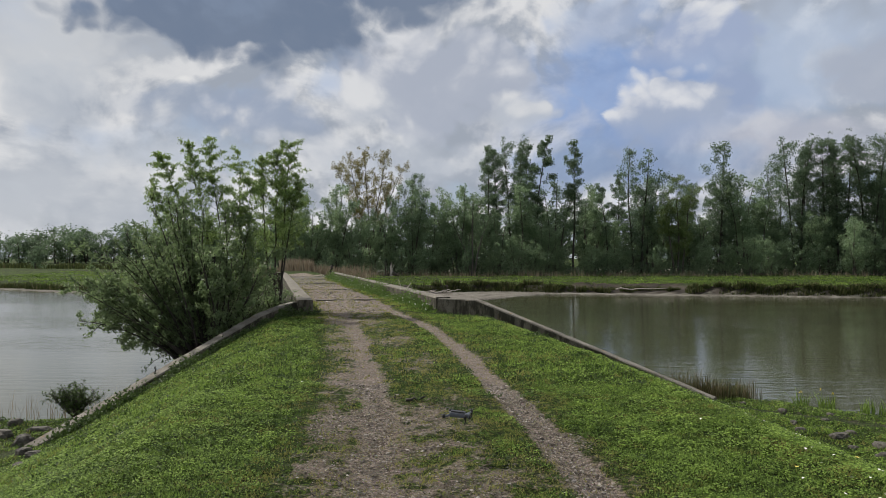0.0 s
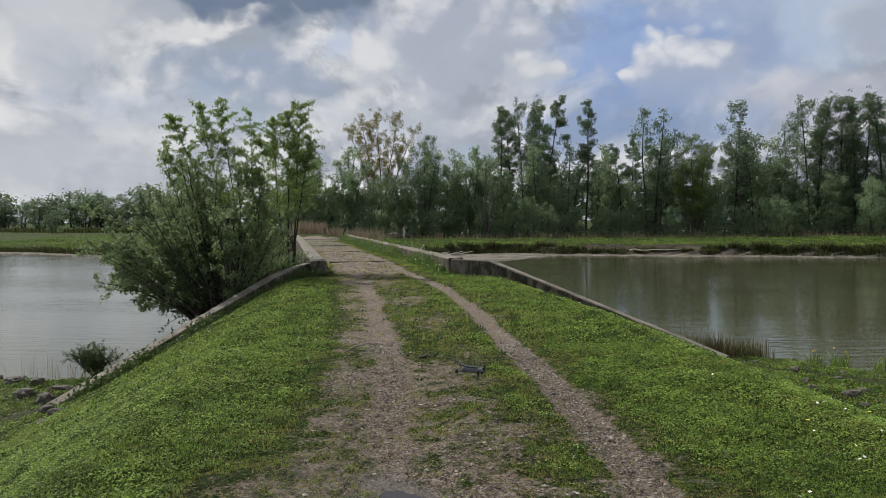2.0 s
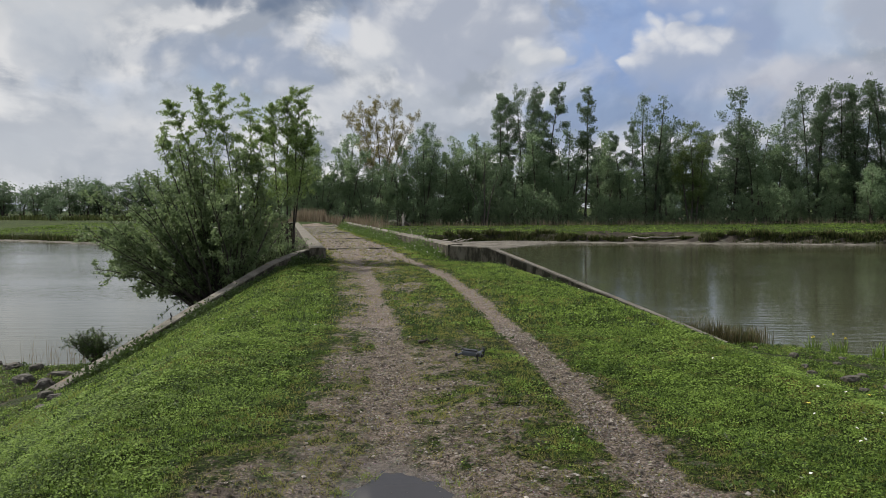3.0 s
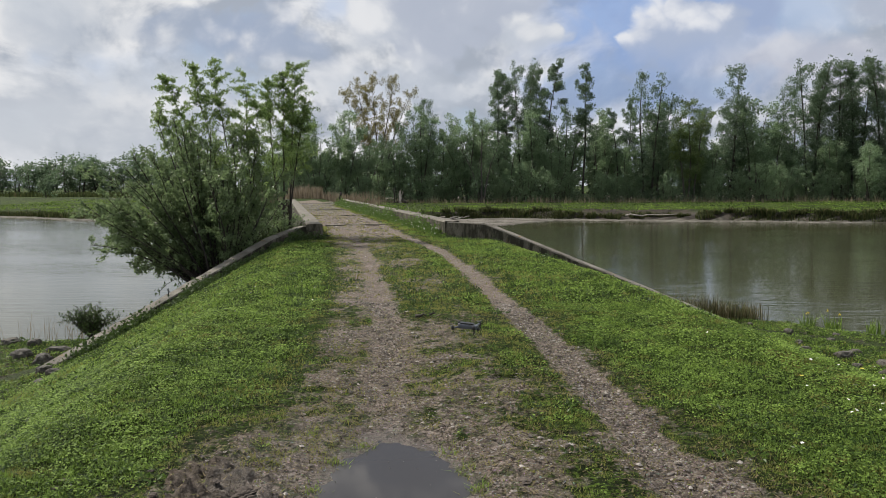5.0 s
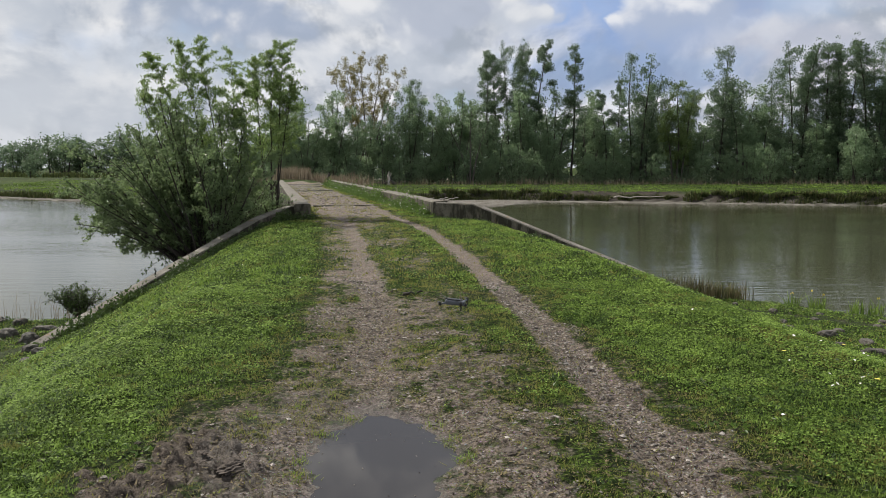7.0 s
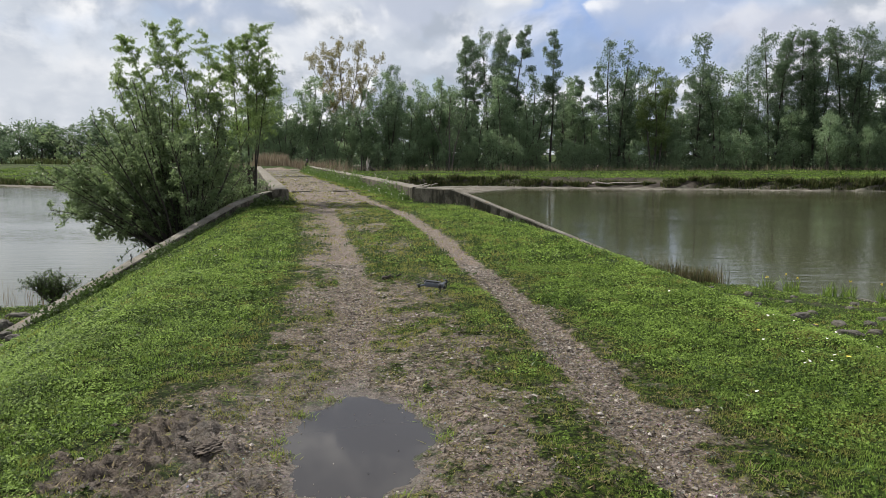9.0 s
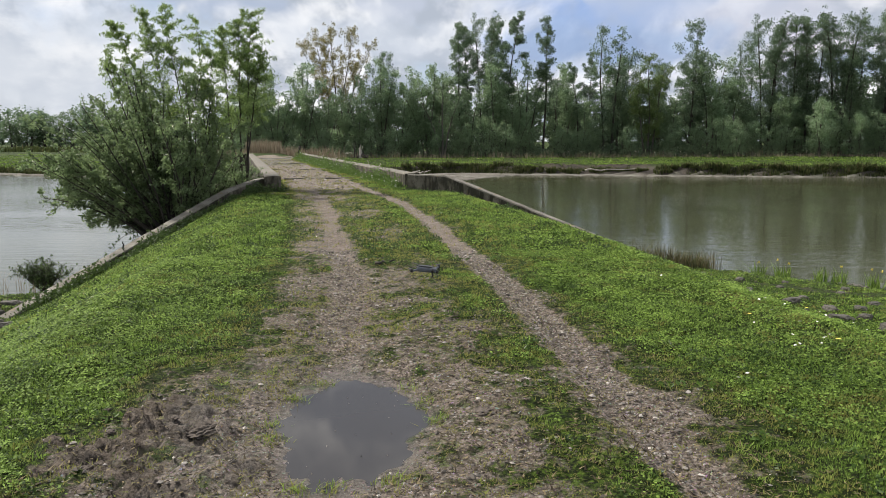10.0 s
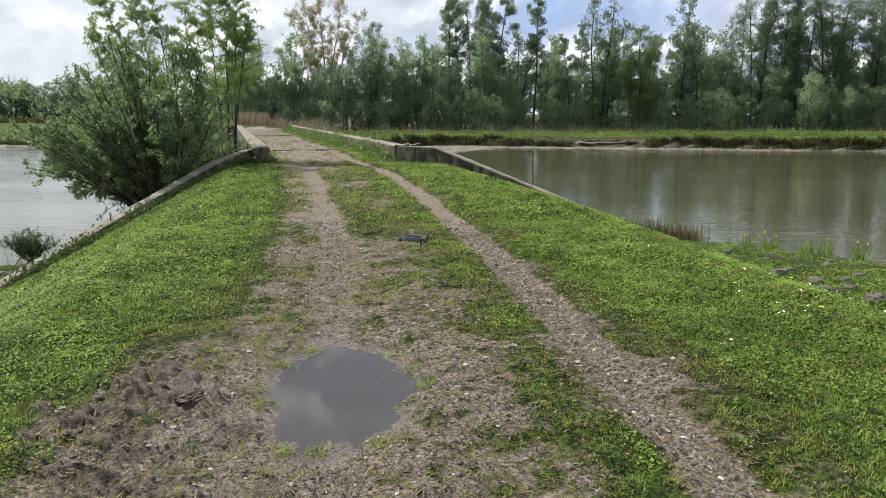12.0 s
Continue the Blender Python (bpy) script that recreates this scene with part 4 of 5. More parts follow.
def undergrowth():
    """Brambles and low branches that close the foot of the wood."""
    rng = np.random.default_rng(90)
    n = 30000
    x, y = rng.uniform(-27, 72, n), rng.uniform(94.5, 106, n)
    tall = 1.5 + 1.6 * grain(x, y, 3, 3, 0.6, 91)
    z = ground_z_at(x, y) + rng.random(n) * np.clip(tall, 0.5, 3.4)
    s = Soup(4)
    leaves(s, rng, np.stack([x, y, z], 1), 0.30, 0.17)
    return tagged(part("undergrowth", s, TALL_LEAF), "tangled green undergrowth at the foot of the wood", "undergrowth", kind="stuff")


def ground_z_at(x, y):
    return height(np.asarray(x, float), np.asarray(y, float))


undergrowth()

# the far wood across the river
far_kinds = [build_tree("distant_tree", 120 + k, place(*at), "round dark green tree of a distant wood", 12.0, 0.3, 0.02, 14, 4.2, 0.45, 6, 1450, (0.75, 0.5),
                        TALL_LEAF, DARK_BARK, 1.0, stems=2, splay=0.15, twig_wood=False, group="distant wood")
             for k, at in enumerate(((-120, 285, 0, 0.95), (-150, 290, 0, 1.0)))]
for i in range(60):
    x = -235 + i * 3.3 + 2.0 * math.sin(i * 5.1)
    copy_thing(far_kinds[i % 2], place(x, 282 + 9 * math.sin(i * 2.7), i * 71, 0.82 + 0.16 * math.sin(i * 1.9) + 0.1 * math.sin(i * 4.3), 1.4))

copy_thing(far_kinds[1], place(-78, 134, 30, 0.34, 1.0))
# ---------------------------------------------------------------- beside the causeway
def shoots(name, seed, m, label, tops, radius, green_from, side, per_m, n_leaf, leaf, droop, category="tree", bow=0.25, cluster=0.05):
    """Slim stems that rise from one root to the given tops, with drooping leafy side twigs on their upper part."""
    rng = np.random.default_rng(seed)
    ob = thing(name, m, label, category)
    wood, seats = Soup(4), []
    for top in tops:
        top = np.array(top, float)
        t = np.linspace(0, 1, 12)[:, None]
        foot = rng.normal(size=3) * np.array([0.08, 0.08, 0])
        path = foot * (1 - t) + top * t + np.array([0, 0, bow]) * np.sin(t * math.pi) * np.linalg.norm(top[:2]) * 0.5
        path[1:-1] += rng.normal(size=(10, 3)) * 0.025
        tube(wood, path, np.linspace(radius, radius * 0.1, 12), 6)
        length = np.linalg.norm(top)
        for k in range(int(length * per_m)):
            t0 = green_from + (1 - green_from) * rng.random() ** 0.85
            p, d = along(path, min(t0, 0.999))
            az = rng.uniform(0, 6.283)
            ln = side * (1.15 - 0.75 * (t0 - green_from) / (1 - green_from)) * rng.uniform(0.4, 1.2)
            way = d / np.linalg.norm(d) * 0.9 + np.array([math.cos(az), math.sin(az), 0.1])
            tw = curve_path(rng, p, way, ln, 6, 0.1, -droop)
            tube(wood, tw[::2], np.linspace(radius * 0.22, 0.003, 4), 3)
            seats.append(tw)
        seats.append(path[-4:])
    pick = rng.integers(0, len(seats), n_leaf)
    share = rng.uniform(0.1, 1.0, n_leaf)
    spots = np.array([along(seats[i], min(q, 0.999))[0] for i, q in zip(pick, share)])
    spots = spots + rng.normal(size=spots.shape) * cluster
    part("trunk", wood.mesh("trunk", True), DARK_BARK, ob)
    part("crown", leaves(Soup(4), rng, spots, leaf[0], leaf[1], 0.9), FRESH_LEAF, ob)
    return ob


def water_shrub(seed, m, label, stems, n_leaf, leaf, fan, reach):
    """A shrub whose stems fan out from one root over the water; fan: degrees from upright, the water side negative;
    reach: (degrees, length of a stem). Twigs end in tufts of small leaves."""
    rng = np.random.default_rng(seed)
    ob = thing("shrub", m, label, "shrub")
    wood, seats, weight = Soup(4), [], []
    ra, rl = zip(*reach)
    for k in range(stems):
        phi = fan[0] + (fan[1] - fan[0]) * (k + rng.random()) / stems
        ln = np.interp(phi, ra, rl) * rng.uniform(0.72, 1.04)
        a = radians(phi)
        foot = rng.normal(size=3) * np.array([0.16, 0.2, 0.03])
        low = phi < -52
        stem = curve_path(rng, foot, (math.sin(a), rng.normal() * 0.34, math.cos(a) + (0.35 if low else 0)), ln, 9, 0.05, -0.085 if low else 0.01)
        tube(wood, stem, np.linspace(0.03, 0.006, 10) * rng.uniform(0.7, 1.2), 5)
        for q in range(15):
            t0 = rng.uniform(0.22, 0.98)
            p, d = along(stem, t0)
            tw = curve_path(rng, p, d / np.linalg.norm(d) + rng.normal(size=3) * 0.55, rng.uniform(0.3, 0.75) * (1.15 - 0.5 * t0), 4, 0.16, -0.05 if low else 0.03)
            tube(wood, tw[::2], np.linspace(0.008, 0.003, 3), 3)
            seats.append(tw)
            weight.append(rng.uniform(0.15, 1.0) * (0.5 if t0 < 0.4 else 1.0))
    weight = np.array(weight)
    pick = rng.choice(len(seats), n_leaf, p=weight / weight.sum())
    t = 1 - 0.85 * rng.random(n_leaf) ** 1.6
    spots = np.array([along(seats[i], min(q, 0.999))[0] for i, q in zip(pick, t)]) + rng.normal(size=(n_leaf, 3)) * 0.04
    part("branchwork", wood.mesh("branchwork", True), DARK_BARK, ob)
    part("crown", leaves(Soup(4), rng, spots, leaf[0], leaf[1], 0.2), SHRUB_LEAF, ob)
    return ob


shoots("young_willow", 201, pose(-5.2, 20.3, -0.95), "slender young willow with fresh light green leaves behind the parapet",
       ((0.42, 0.1, 5.75), (0.05, 0.3, 5.6), (-0.35, 0.0, 5.35), (0.75, -0.2, 4.7)), 0.04, 0.46, 1.05, 9.0, 11000, (0.12, 0.026), 0.13, bow=0.1, cluster=0.035)
shoots("young_willow", 207, pose(-5.8, 18.9, -1.35), "slender young willow with feathery arching shoots rising from a shrub",
       ((-2.15, 0.1, 5.65), (-1.5, 0.3, 5.95), (-0.85, -0.1, 6.05), (-0.05, 0.2, 5.7), (0.3, 0.0, 5.0), (-2.4, 0.0, 5.0)), 0.032, 0.46, 0.85, 8.0, 12500, (0.13, 0.027), 0.14, bow=0.15, cluster=0.035)
water_shrub(203, pose(-6.2, 17.9, -1.4), "large dense shrub leaning out over the water beside the wing wall", 92, 56000, (0.088, 0.040), (-62, 25),
            ((-70, 3.1), (-55, 3.5), (-38, 4.2), (-10, 4.5), (10, 4.2), (28, 3.2)))
water_shrub(211, pose(-5.25, 19.9, -1.0), "low leafy shrub at the foot of a young willow", 34, 11000, (0.075, 0.034), (-48, 24),
            ((-50, 1.9), (-20, 2.2), (24, 1.45)))

# ---------------------------------------------------------------- turf, weeds and stones


def ground_z(x, y):
    return height(np.asarray(x, float), np.asarray(y, float))


def on_land(x, y, z):
    u = (x - MID[0]) * AXIS[1] - (y - MID[1]) * AXIS[0]
    v = (x - MID[0]) * AXIS[0] + (y - MID[1]) * AXIS[1]
    walls = (np.abs(side_of(x, y, *WING_R)) < 0.2) & (u > 0.5) | (np.abs(side_of(x, y, *WING_L)) < 0.2) & (u < -0.5)
    return (z > WATER_Z + 0.12) & ~walls & ~((np.abs(u) > HALF - 0.03) & (v > -0.2))


def sow(rng, near, far, per_m2, fan=0.75):
    """Random places of the near bank between two distances from the end of the track, in the fan that the bank spans."""
    n = int(per_m2 * fan * (far * far - near * near))
    r = np.sqrt(rng.uniform(near * near, far * far, n))
    az = rng.uniform(-fan, fan, n)
    return r * np.sin(az), r * np.cos(az) - 0.6


def turf(name, seed, near, far, per_m2, tall, wide, label, fan=0.75):
    rng = np.random.default_rng(seed)
    x, y = sow(rng, near, far, per_m2, fan)
    z = ground_z(x, y)
    bare = bare_share(x, y) + 0.35 * grain(x, y, 0.11, 3, 0.6, 31) + 0.25 * grain(x, y, 0.5, 3, 0.6, 32)
    worn = np.exp(-((x - right_rut(y)) / 0.16) ** 2) + 0.8 * np.exp(-((x - left_rut(y)) / 0.2) ** 2)
    chance = np.maximum(1 - step(bare, 0.18, 0.6), 0.03 + 0.8 * step(grain(x, y, 0.2, 4, 0.65, 37), 0.20, 0.52) * (1 - np.clip(worn, 0, 0.9)))
    chance = chance * (1 - 0.5 * step(grain(x, y, 0.28, 3, 0.6, 39), 0.25, 0.75))
    chance = chance * (puddle_depth(x, y) < -0.12)
    mud = mud_share(x, y)
    chance = chance * (1 - 0.9 * mud)
    keep = (rng.random(len(x)) < chance) & on_land(x, y, z)
    if fan > 1:  # this coarse grass grows beside and behind the fine turf only
        keep &= (y < 0.5) | (np.abs(x) > (y + 0.6) * 0.95)
    x, y, z, bare = x[keep], y[keep], z[keep], bare[keep]
    n = len(x)
    lush = 0.75 + 0.5 * step(-bare_share(x, y), -0.35, 0.0) + 0.35 * grain(x, y, 0.35, 3, 0.6, 33)
    knot = grain(x, y, max(wide * 9, 0.06), 2, 0.5, 45)
    h = tall * np.clip(lush + 0.45 * knot, 0.3, 1.9) * rng.uniform(0.55, 1.3, n)
    az = rng.uniform(0, 6.283, n)
    lean = rng.uniform(0.15, 1.15, n)
    side = np.stack([-np.sin(az), np.cos(az), np.zeros(n)], 1) * (wide * rng.uniform(0.6, 1.3, n) / 2)[:, None]
    base = np.stack([x, y, z - 0.004], 1)
    tip = base + np.stack([np.cos(az) * lean * h, np.sin(az) * lean * h, h * (1.05 - 0.35 * lean)], 1)
    v = np.stack([base - side, base + side, tip], 1).reshape(-1, 3)
    tint = np.clip(0.5 + 0.42 * grain(x, y, 0.5, 4, 0.65, 34) + 0.15 * grain(x, y, 2.5, 2, 0.5, 36) + 0.3 * knot + rng.uniform(-0.35, 0.35, n), 0, 1)
    dry = np.clip(1.0 * step(bare, -0.08, 0.4) + 0.3 * grain(x, y, 0.8, 3, 0.6, 35) + rng.uniform(-0.25, 0.25, n), 0, 1)
    s = Soup(3).add(v, np.arange(3 * n), tint=np.repeat(tint, 3), dry=np.repeat(dry, 3))
    return tagged(part(name, s, GRASS), label, "grass", kind="stuff")


turf("grass", 1, 1.6, 4.6, 11000, 0.022, 0.0058, "short bright green grazed grass beside the track")
turf("grass", 2, 4.6, 9.0, 4400, 0.026, 0.0095, "short bright green grazed grass on the bank")
turf("grass", 3, 9.0, 22.5, 900, 0.045, 0.018, "short green grass on the slopes by the wing walls")


turf("grass", 5, 0.1, 13.0, 300, 0.04, 0.016, "short green grass all round the end of the track", 3.14)
turf("grass", 4, 21.0, 57.0, 230, 0.07, 0.04, "rough grass along the causeway roadway")


def meadow():
    """Rough grass of the far bank, in clumps, thickest near the river edge."""
    rng = np.random.default_rng(17)
    n = 60000
    x = rng.uniform(-62, 62, n)
    e = 1.2 + 32 * rng.random(n) ** 1.8
    y = far_edge(x) + e
    keep = (grain(x, y, 2.2, 4, 0.6, 61) + rng.uniform(-0.5, 0.5, n) > -0.05) & (np.abs(x - np.interp(y, [57, 95], [-11.5, -21])) > 2.2) & ~((x > 11) & (x < 23.5) & (e < 6.5))
    x, y = x[keep], y[keep]
    n = len(x)
    z = ground_z(x, y) - 0.02
    h = rng.uniform(0.06, 0.17, n)
    a = rng.uniform(0, 6.283, n)
    side = np.stack([np.cos(a), np.sin(a), np.zeros(n)], 1) * rng.uniform(0.05, 0.13, n)[:, None]
    base = np.stack([x, y, z], 1)
    tip = base + np.stack([rng.normal(size=n) * 0.08, rng.normal(size=n) * 0.08, h], 1)
    tint = np.clip(0.45 + 0.35 * grain(x, y, 3.0, 4, 0.6, 62) + rng.uniform(-0.3, 0.3, n), 0, 1)
    s = Soup(3).add(np.stack([base - side, base + side, tip], 1).reshape(-1, 3), np.arange(3 * n), tint=np.repeat(tint, 3), dry=np.zeros(3 * n))
    return tagged(part("meadow_grass", s, GRASS), "rough green meadow grass on the far bank", "grass", kind="stuff")


meadow()


def clover(seed, near, far, per_m2, size):
    rng = np.random.default_rng(seed)
    x, y = sow(rng, near, far, per_m2)
    z = ground_z(x, y)
    keep = (rng.random(len(x)) < (1 - step(bare_share(x, y) + 0.3 * grain(x, y, 0.4, 3, 0.6, 41), 0.02, 0.3))) & on_land(x, y, z)
    x, y, z = x[keep], y[keep], z[keep]
    n = len(x)
    c = np.stack([x, y, z + rng.uniform(0.008, 0.04, n) * (1 + 0.6 * grain(x, y, max(size * 5, 0.07), 2, 0.5, 46))], 1)
    a = rng.uniform(0, 6.283, n)
    d = np.stack([np.cos(a), np.sin(a), rng.uniform(-0.5, 0.5, n)], 1) * (size * rng.uniform(0.6, 1.3, n) / 2)[:, None]
    e = np.stack([-np.sin(a), np.cos(a), rng.uniform(-0.4, 0.4, n)], 1) * (size * rng.uniform(0.5, 1.0, n) / 2)[:, None]
    v = np.stack([c - d, c + e, c + d, c - e], 1).reshape(-1, 3)
    tint = np.clip(0.42 + 0.35 * grain(x, y, 0.4, 3, 0.6, 42) + 0.25 * grain(x, y, max(size * 5, 0.07), 2, 0.5, 46) + rng.uniform(-0.45, 0.5, n), 0, 1)
    s = Soup(4).add(v, np.arange(4 * n), tint=np.repeat(tint, 4), dry=np.zeros(4 * n))
    return tagged(part("clover", s, GRASS), "low clover and broad leaves among the grass", "clover", kind="stuff")


clover(5, 1.6, 6.0, 5400, 0.0165)
clover(6, 6.0, 9.0, 2900, 0.022)
clover(7, 9.0, 18.0, 800, 0.036)


def scatter_pebbles():
    rng = np.random.default_rng(8)
    s = Soup(3)
    x, y = sow(rng, 1.6, 9.0, 2400)
    b = bare_share(x, y) + 0.3 * grain(x, y, 0.3, 3, 0.6, 51)
    keep = (rng.random(len(x)) < step(b, 0.35, 0.9) * (0.6 + 0.4 * np.exp(-((x - right_rut(y)) / 0.35) ** 2))) & (puddle_depth(x, y) < -0.1) & (mud_share(x, y) < 0.6)
    x, y = x[keep], y[keep]
    z = ground_z(x, y)
    n = len(x)
    r = 0.003 + 0.011 * rng.random(n) ** 6 + 0.0006 * y
    octa = np.array([(1, 0, 0), (-1, 0, 0), (0, 1, 0), (0, -1, 0), (0, 0, 1), (0, 0, -1)], float)
    tri = np.array([(0, 2, 4), (2, 1, 4), (1, 3, 4), (3, 0, 4), (2, 0, 5), (1, 2, 5), (3, 1, 5), (0, 3, 5)])
    v = octa[None] * r[:, None, None] * rng.uniform(0.6, 1.4, (n, 6, 1)) * np.array([1.2, 1.0, 0.6])
    a = rng.uniform(0, 6.28, n)
    c, q = np.cos(a)[:, None], np.sin(a)[:, None]
    v = np.stack([v[..., 0] * c - v[..., 1] * q, v[..., 0] * q + v[..., 1] * c, v[..., 2]], -1) + np.stack([x, y, z + r * 0.2], 1)[:, None]
    f = tri[None] + 6 * np.arange(n)[:, None, None]
    s.add(v.reshape(-1, 3), f.reshape(-1, 3))
    return tagged(part("gravel", s, PEBBLE), "small pale pebbles strewn over the ruts", "gravel", kind="stuff")


scatter_pebbles()


def litter():
    """Trodden dead grass and straw lying flat on the bare track."""
    rng = np.random.default_rng(23)
    x, y = sow(rng, 1.6, 8.0, 1900)
    b = bare_share(x, y) + 0.4 * grain(x, y, 0.25, 3, 0.6, 71)
    keep = (b > 0.3) & (puddle_depth(x, y) < -0.15) & (rng.random(len(x)) < 0.75)
    x, y = x[keep], y[keep]
    n = len(x)
    z = ground_z(x, y) + rng.uniform(0.001, 0.008, n)
    a = rng.uniform(0, 6.283, n)
    ln = rng.uniform(0.012, 0.04, n)
    d = np.stack([np.cos(a), np.sin(a), rng.uniform(-0.1, 0.45, n)], 1) * ln[:, None]
    side = np.stack([-np.sin(a), np.cos(a), np.zeros(n)], 1) * rng.uniform(0.002, 0.006, n)[:, None]
    base = np.stack([x, y, z], 1)
    s = Soup(3).add(np.stack([base - side, base + side, base + d], 1).reshape(-1, 3), np.arange(3 * n), tint=np.repeat(rng.random(n) ** 2, 3), dry=np.repeat(np.clip(rng.normal(0.0, 0.5, n), 0, 1), 3))
    return tagged(part("straw_litter", s, LITTER), "trodden brown straw and dead grass on the track", "litter", kind="stuff")


LITTER = blade_material("dead_grass", (0.022, 0.016, 0.011), (0.26, 0.21, 0.12), (0.14, 0.16, 0.035), 0.2)
litter()


def road_stones():
    """Loose stones on the roadway of the causeway."""
    rng = np.random.default_rng(29)
    s = Soup(3)
    n = 1500
    v_, u_ = rng.uniform(-2.5, 36, n), rng.normal(-0.2, 0.6, n)
    x = MID[0] + AXIS[0] * v_ + AXIS[1] * u_
    y = MID[1] + AXIS[1] * v_ - AXIS[0] * u_
    z = ground_z(x, y)
    octa = np.array([(1, 0, 0), (-1, 0, 0), (0, 1, 0), (0, -1, 0), (0, 0, 1), (0, 0, -1)], float)
    tri = np.array([(0, 2, 4), (2, 1, 4), (1, 3, 4), (3, 0, 4), (2, 0, 5), (1, 2, 5), (3, 1, 5), (0, 3, 5)])
    r = 0.015 + 0.04 * rng.random(n) ** 3
    v = octa[None] * r[:, None, None] * rng.uniform(0.6, 1.5, (n, 6, 1)) * np.array([1.3, 1.0, 0.6]) + np.stack([x, y, z], 1)[:, None]
    s.add(v.reshape(-1, 3), (tri[None] + 6 * np.arange(n)[:, None, None]).reshape(-1, 3))
    return tagged(part("road_stones", s, PEBBLE), "loose stones and rubble on the causeway roadway", "stones", kind="stuff")


road_stones()


def daisies():
    """White daisy heads, thick on the right slope."""
    rng = np.random.default_rng(12)
    s = Soup(4)
    pts = []
    for cx, cy, sx, sy, n in ((3.2, 4.2, 0.6, 0.8, 30), (4.3, 8.5, 0.6, 1.6, 90), (4.6, 12.0, 0.7, 1.2, 150), (3.4, 14.2, 0.8, 0.8, 70), (2.6, 3.6, 0.4, 0.6, 10), (-2.6, 9.0, 0.6, 2, 10)):
        pts.append(np.stack([rng.normal(cx, sx, n), rng.normal(cy, sy, n)], 1))
    p = np.concatenate(pts)
    z = ground_z(p[:, 0], p[:, 1]) + 0.058
    for (x, y), h in zip(p, z):
        r = rng.uniform(0.009, 0.015)
        tilt = rng.normal(size=2) * 0.3
        for k in range(4):
            a = k * 0.785 + rng.uniform(0, 0.3)
            d, e = np.array([math.cos(a), math.sin(a)]) * r, np.array([-math.sin(a), math.cos(a)]) * r * 0.45
            q = [np.array([x, y]) + w for w in (-d, e, d, -e)]
            s.add([(w[0], w[1], h + k * 0.0006 + (w[0] - x) * tilt[0] + (w[1] - y) * tilt[1]) for w in q], [0, 1, 2, 3])
    return tagged(part("daisies", s, PETAL), "small white daisies in the grass", "flowers", kind="stuff")


daisies()


def herb_patches(seed, near, far, count, size, material, label):
    """Rosettes of broad leaves standing darker or lighter in the turf."""
    rng = np.random.default_rng(seed)
    x, y = sow(rng, near, far, count / (0.75 * (far * far - near * near)))
    z = ground_z(x, y)
    keep = on_land(x, y, z) & (bare_share(x, y) < 0.45)
    x, y = x[keep], y[keep]
    k = 16
    px = np.repeat(x, k) + rng.normal(size=len(x) * k) * size * 1.1
    py = np.repeat(y, k) + rng.normal(size=len(x) * k) * size * 1.1
    pz = ground_z(px, py) + np.abs(rng.normal(size=len(px))) * size * 0.5 + 0.012
    s = Soup(4)
    leaves(s, rng, np.stack([px, py, pz], 1), size, size * 0.5)
    return tagged(part("herbs", s, material), label, "herbs", kind="stuff")


def weeds(name, seed, line, per_m, spread, tall, leaf, material, label, flowers=0):
    """Leafy herbs along a line of plan points, rooted in the ground."""
    rng = np.random.default_rng(seed)
    line = np.asarray(line, float)
    seg = np.r_[0, np.cumsum(np.hypot(*np.diff(line, axis=0).T))]
    n = int(per_m * seg[-1])
    t = rng.uniform(0, seg[-1], n)
    x = np.interp(t, seg, line[:, 0]) + rng.normal(size=n) * spread
    y = np.interp(t, seg, line[:, 1]) + rng.normal(size=n) * spread
    lump = np.clip(0.55 + 0.75 * grain(x, y, 0.8, 3, 0.6, seed), 0.1, 1.4)
    z = ground_z(x, y) + np.abs(rng.normal(size=n)) * tall * 0.5 * lump
    s = Soup(4)
    leaves(s, rng, np.stack([x, y, z], 1), leaf, leaf * 0.55)
    ob = part(name, s, material)
    if flowers:
        k = rng.integers(0, n, flowers)
        fs = Soup(4)
        leaves(fs, rng, np.stack([x[k], y[k], z[k] + 0.05], 1), 0.06, 0.05)
        part("blossom", fs, PETAL, ob, "small white flower heads")
    return tagged(ob, label, "weeds", kind="stuff")


HERB = leaf_material("herb_leaves", (0.04, 0.075, 0.016), (0.12, 0.20, 0.04), 0.4)
DARK_HERB = leaf_material("nettle_leaves", (0.022, 0.042, 0.012), (0.075, 0.12, 0.03), 0.35)
herb_patches(81, 1.8, 8.0, 420, 0.028, DARK_HERB, "dark rosettes of low herbs in the turf")
herb_patches(82, 8.0, 18.0, 900, 0.05, DARK_HERB, "dark rosettes of low herbs on the slopes")
herb_patches(83, 2.0, 16.0, 420, 0.035, HERB, "fresh green rosettes of low herbs in the turf")
weeds("weeds", 61, [along_axis(0.3, HALF - 0.14), along_axis(16, HALF - 0.25), along_axis(37, HALF - 0.3)], 560, 0.13, 0.55, 0.075, HERB, "lush green weeds with white blossom along the parapet", 260)
weeds("weeds", 62, [(-3.75, 18.6), (-4.3, 18.2), (-4.55, 17.2), (-5.3, 15.0), (-5.9, 13.1), (-6.5, 11.4)], 900, 0.12, 0.30, 0.07, DARK_HERB, "dark nettles and creeping weeds along the wing wall")
weeds("weeds", 66, [(-1.45, 4.4), (-1.6, 6.0), (-1.8, 8.0), (-2.35, 11.0), (-3.2, 15.5)], 520, 0.24, 0.05, 0.030, DARK_HERB, "low dark weeds along the edge of the track")
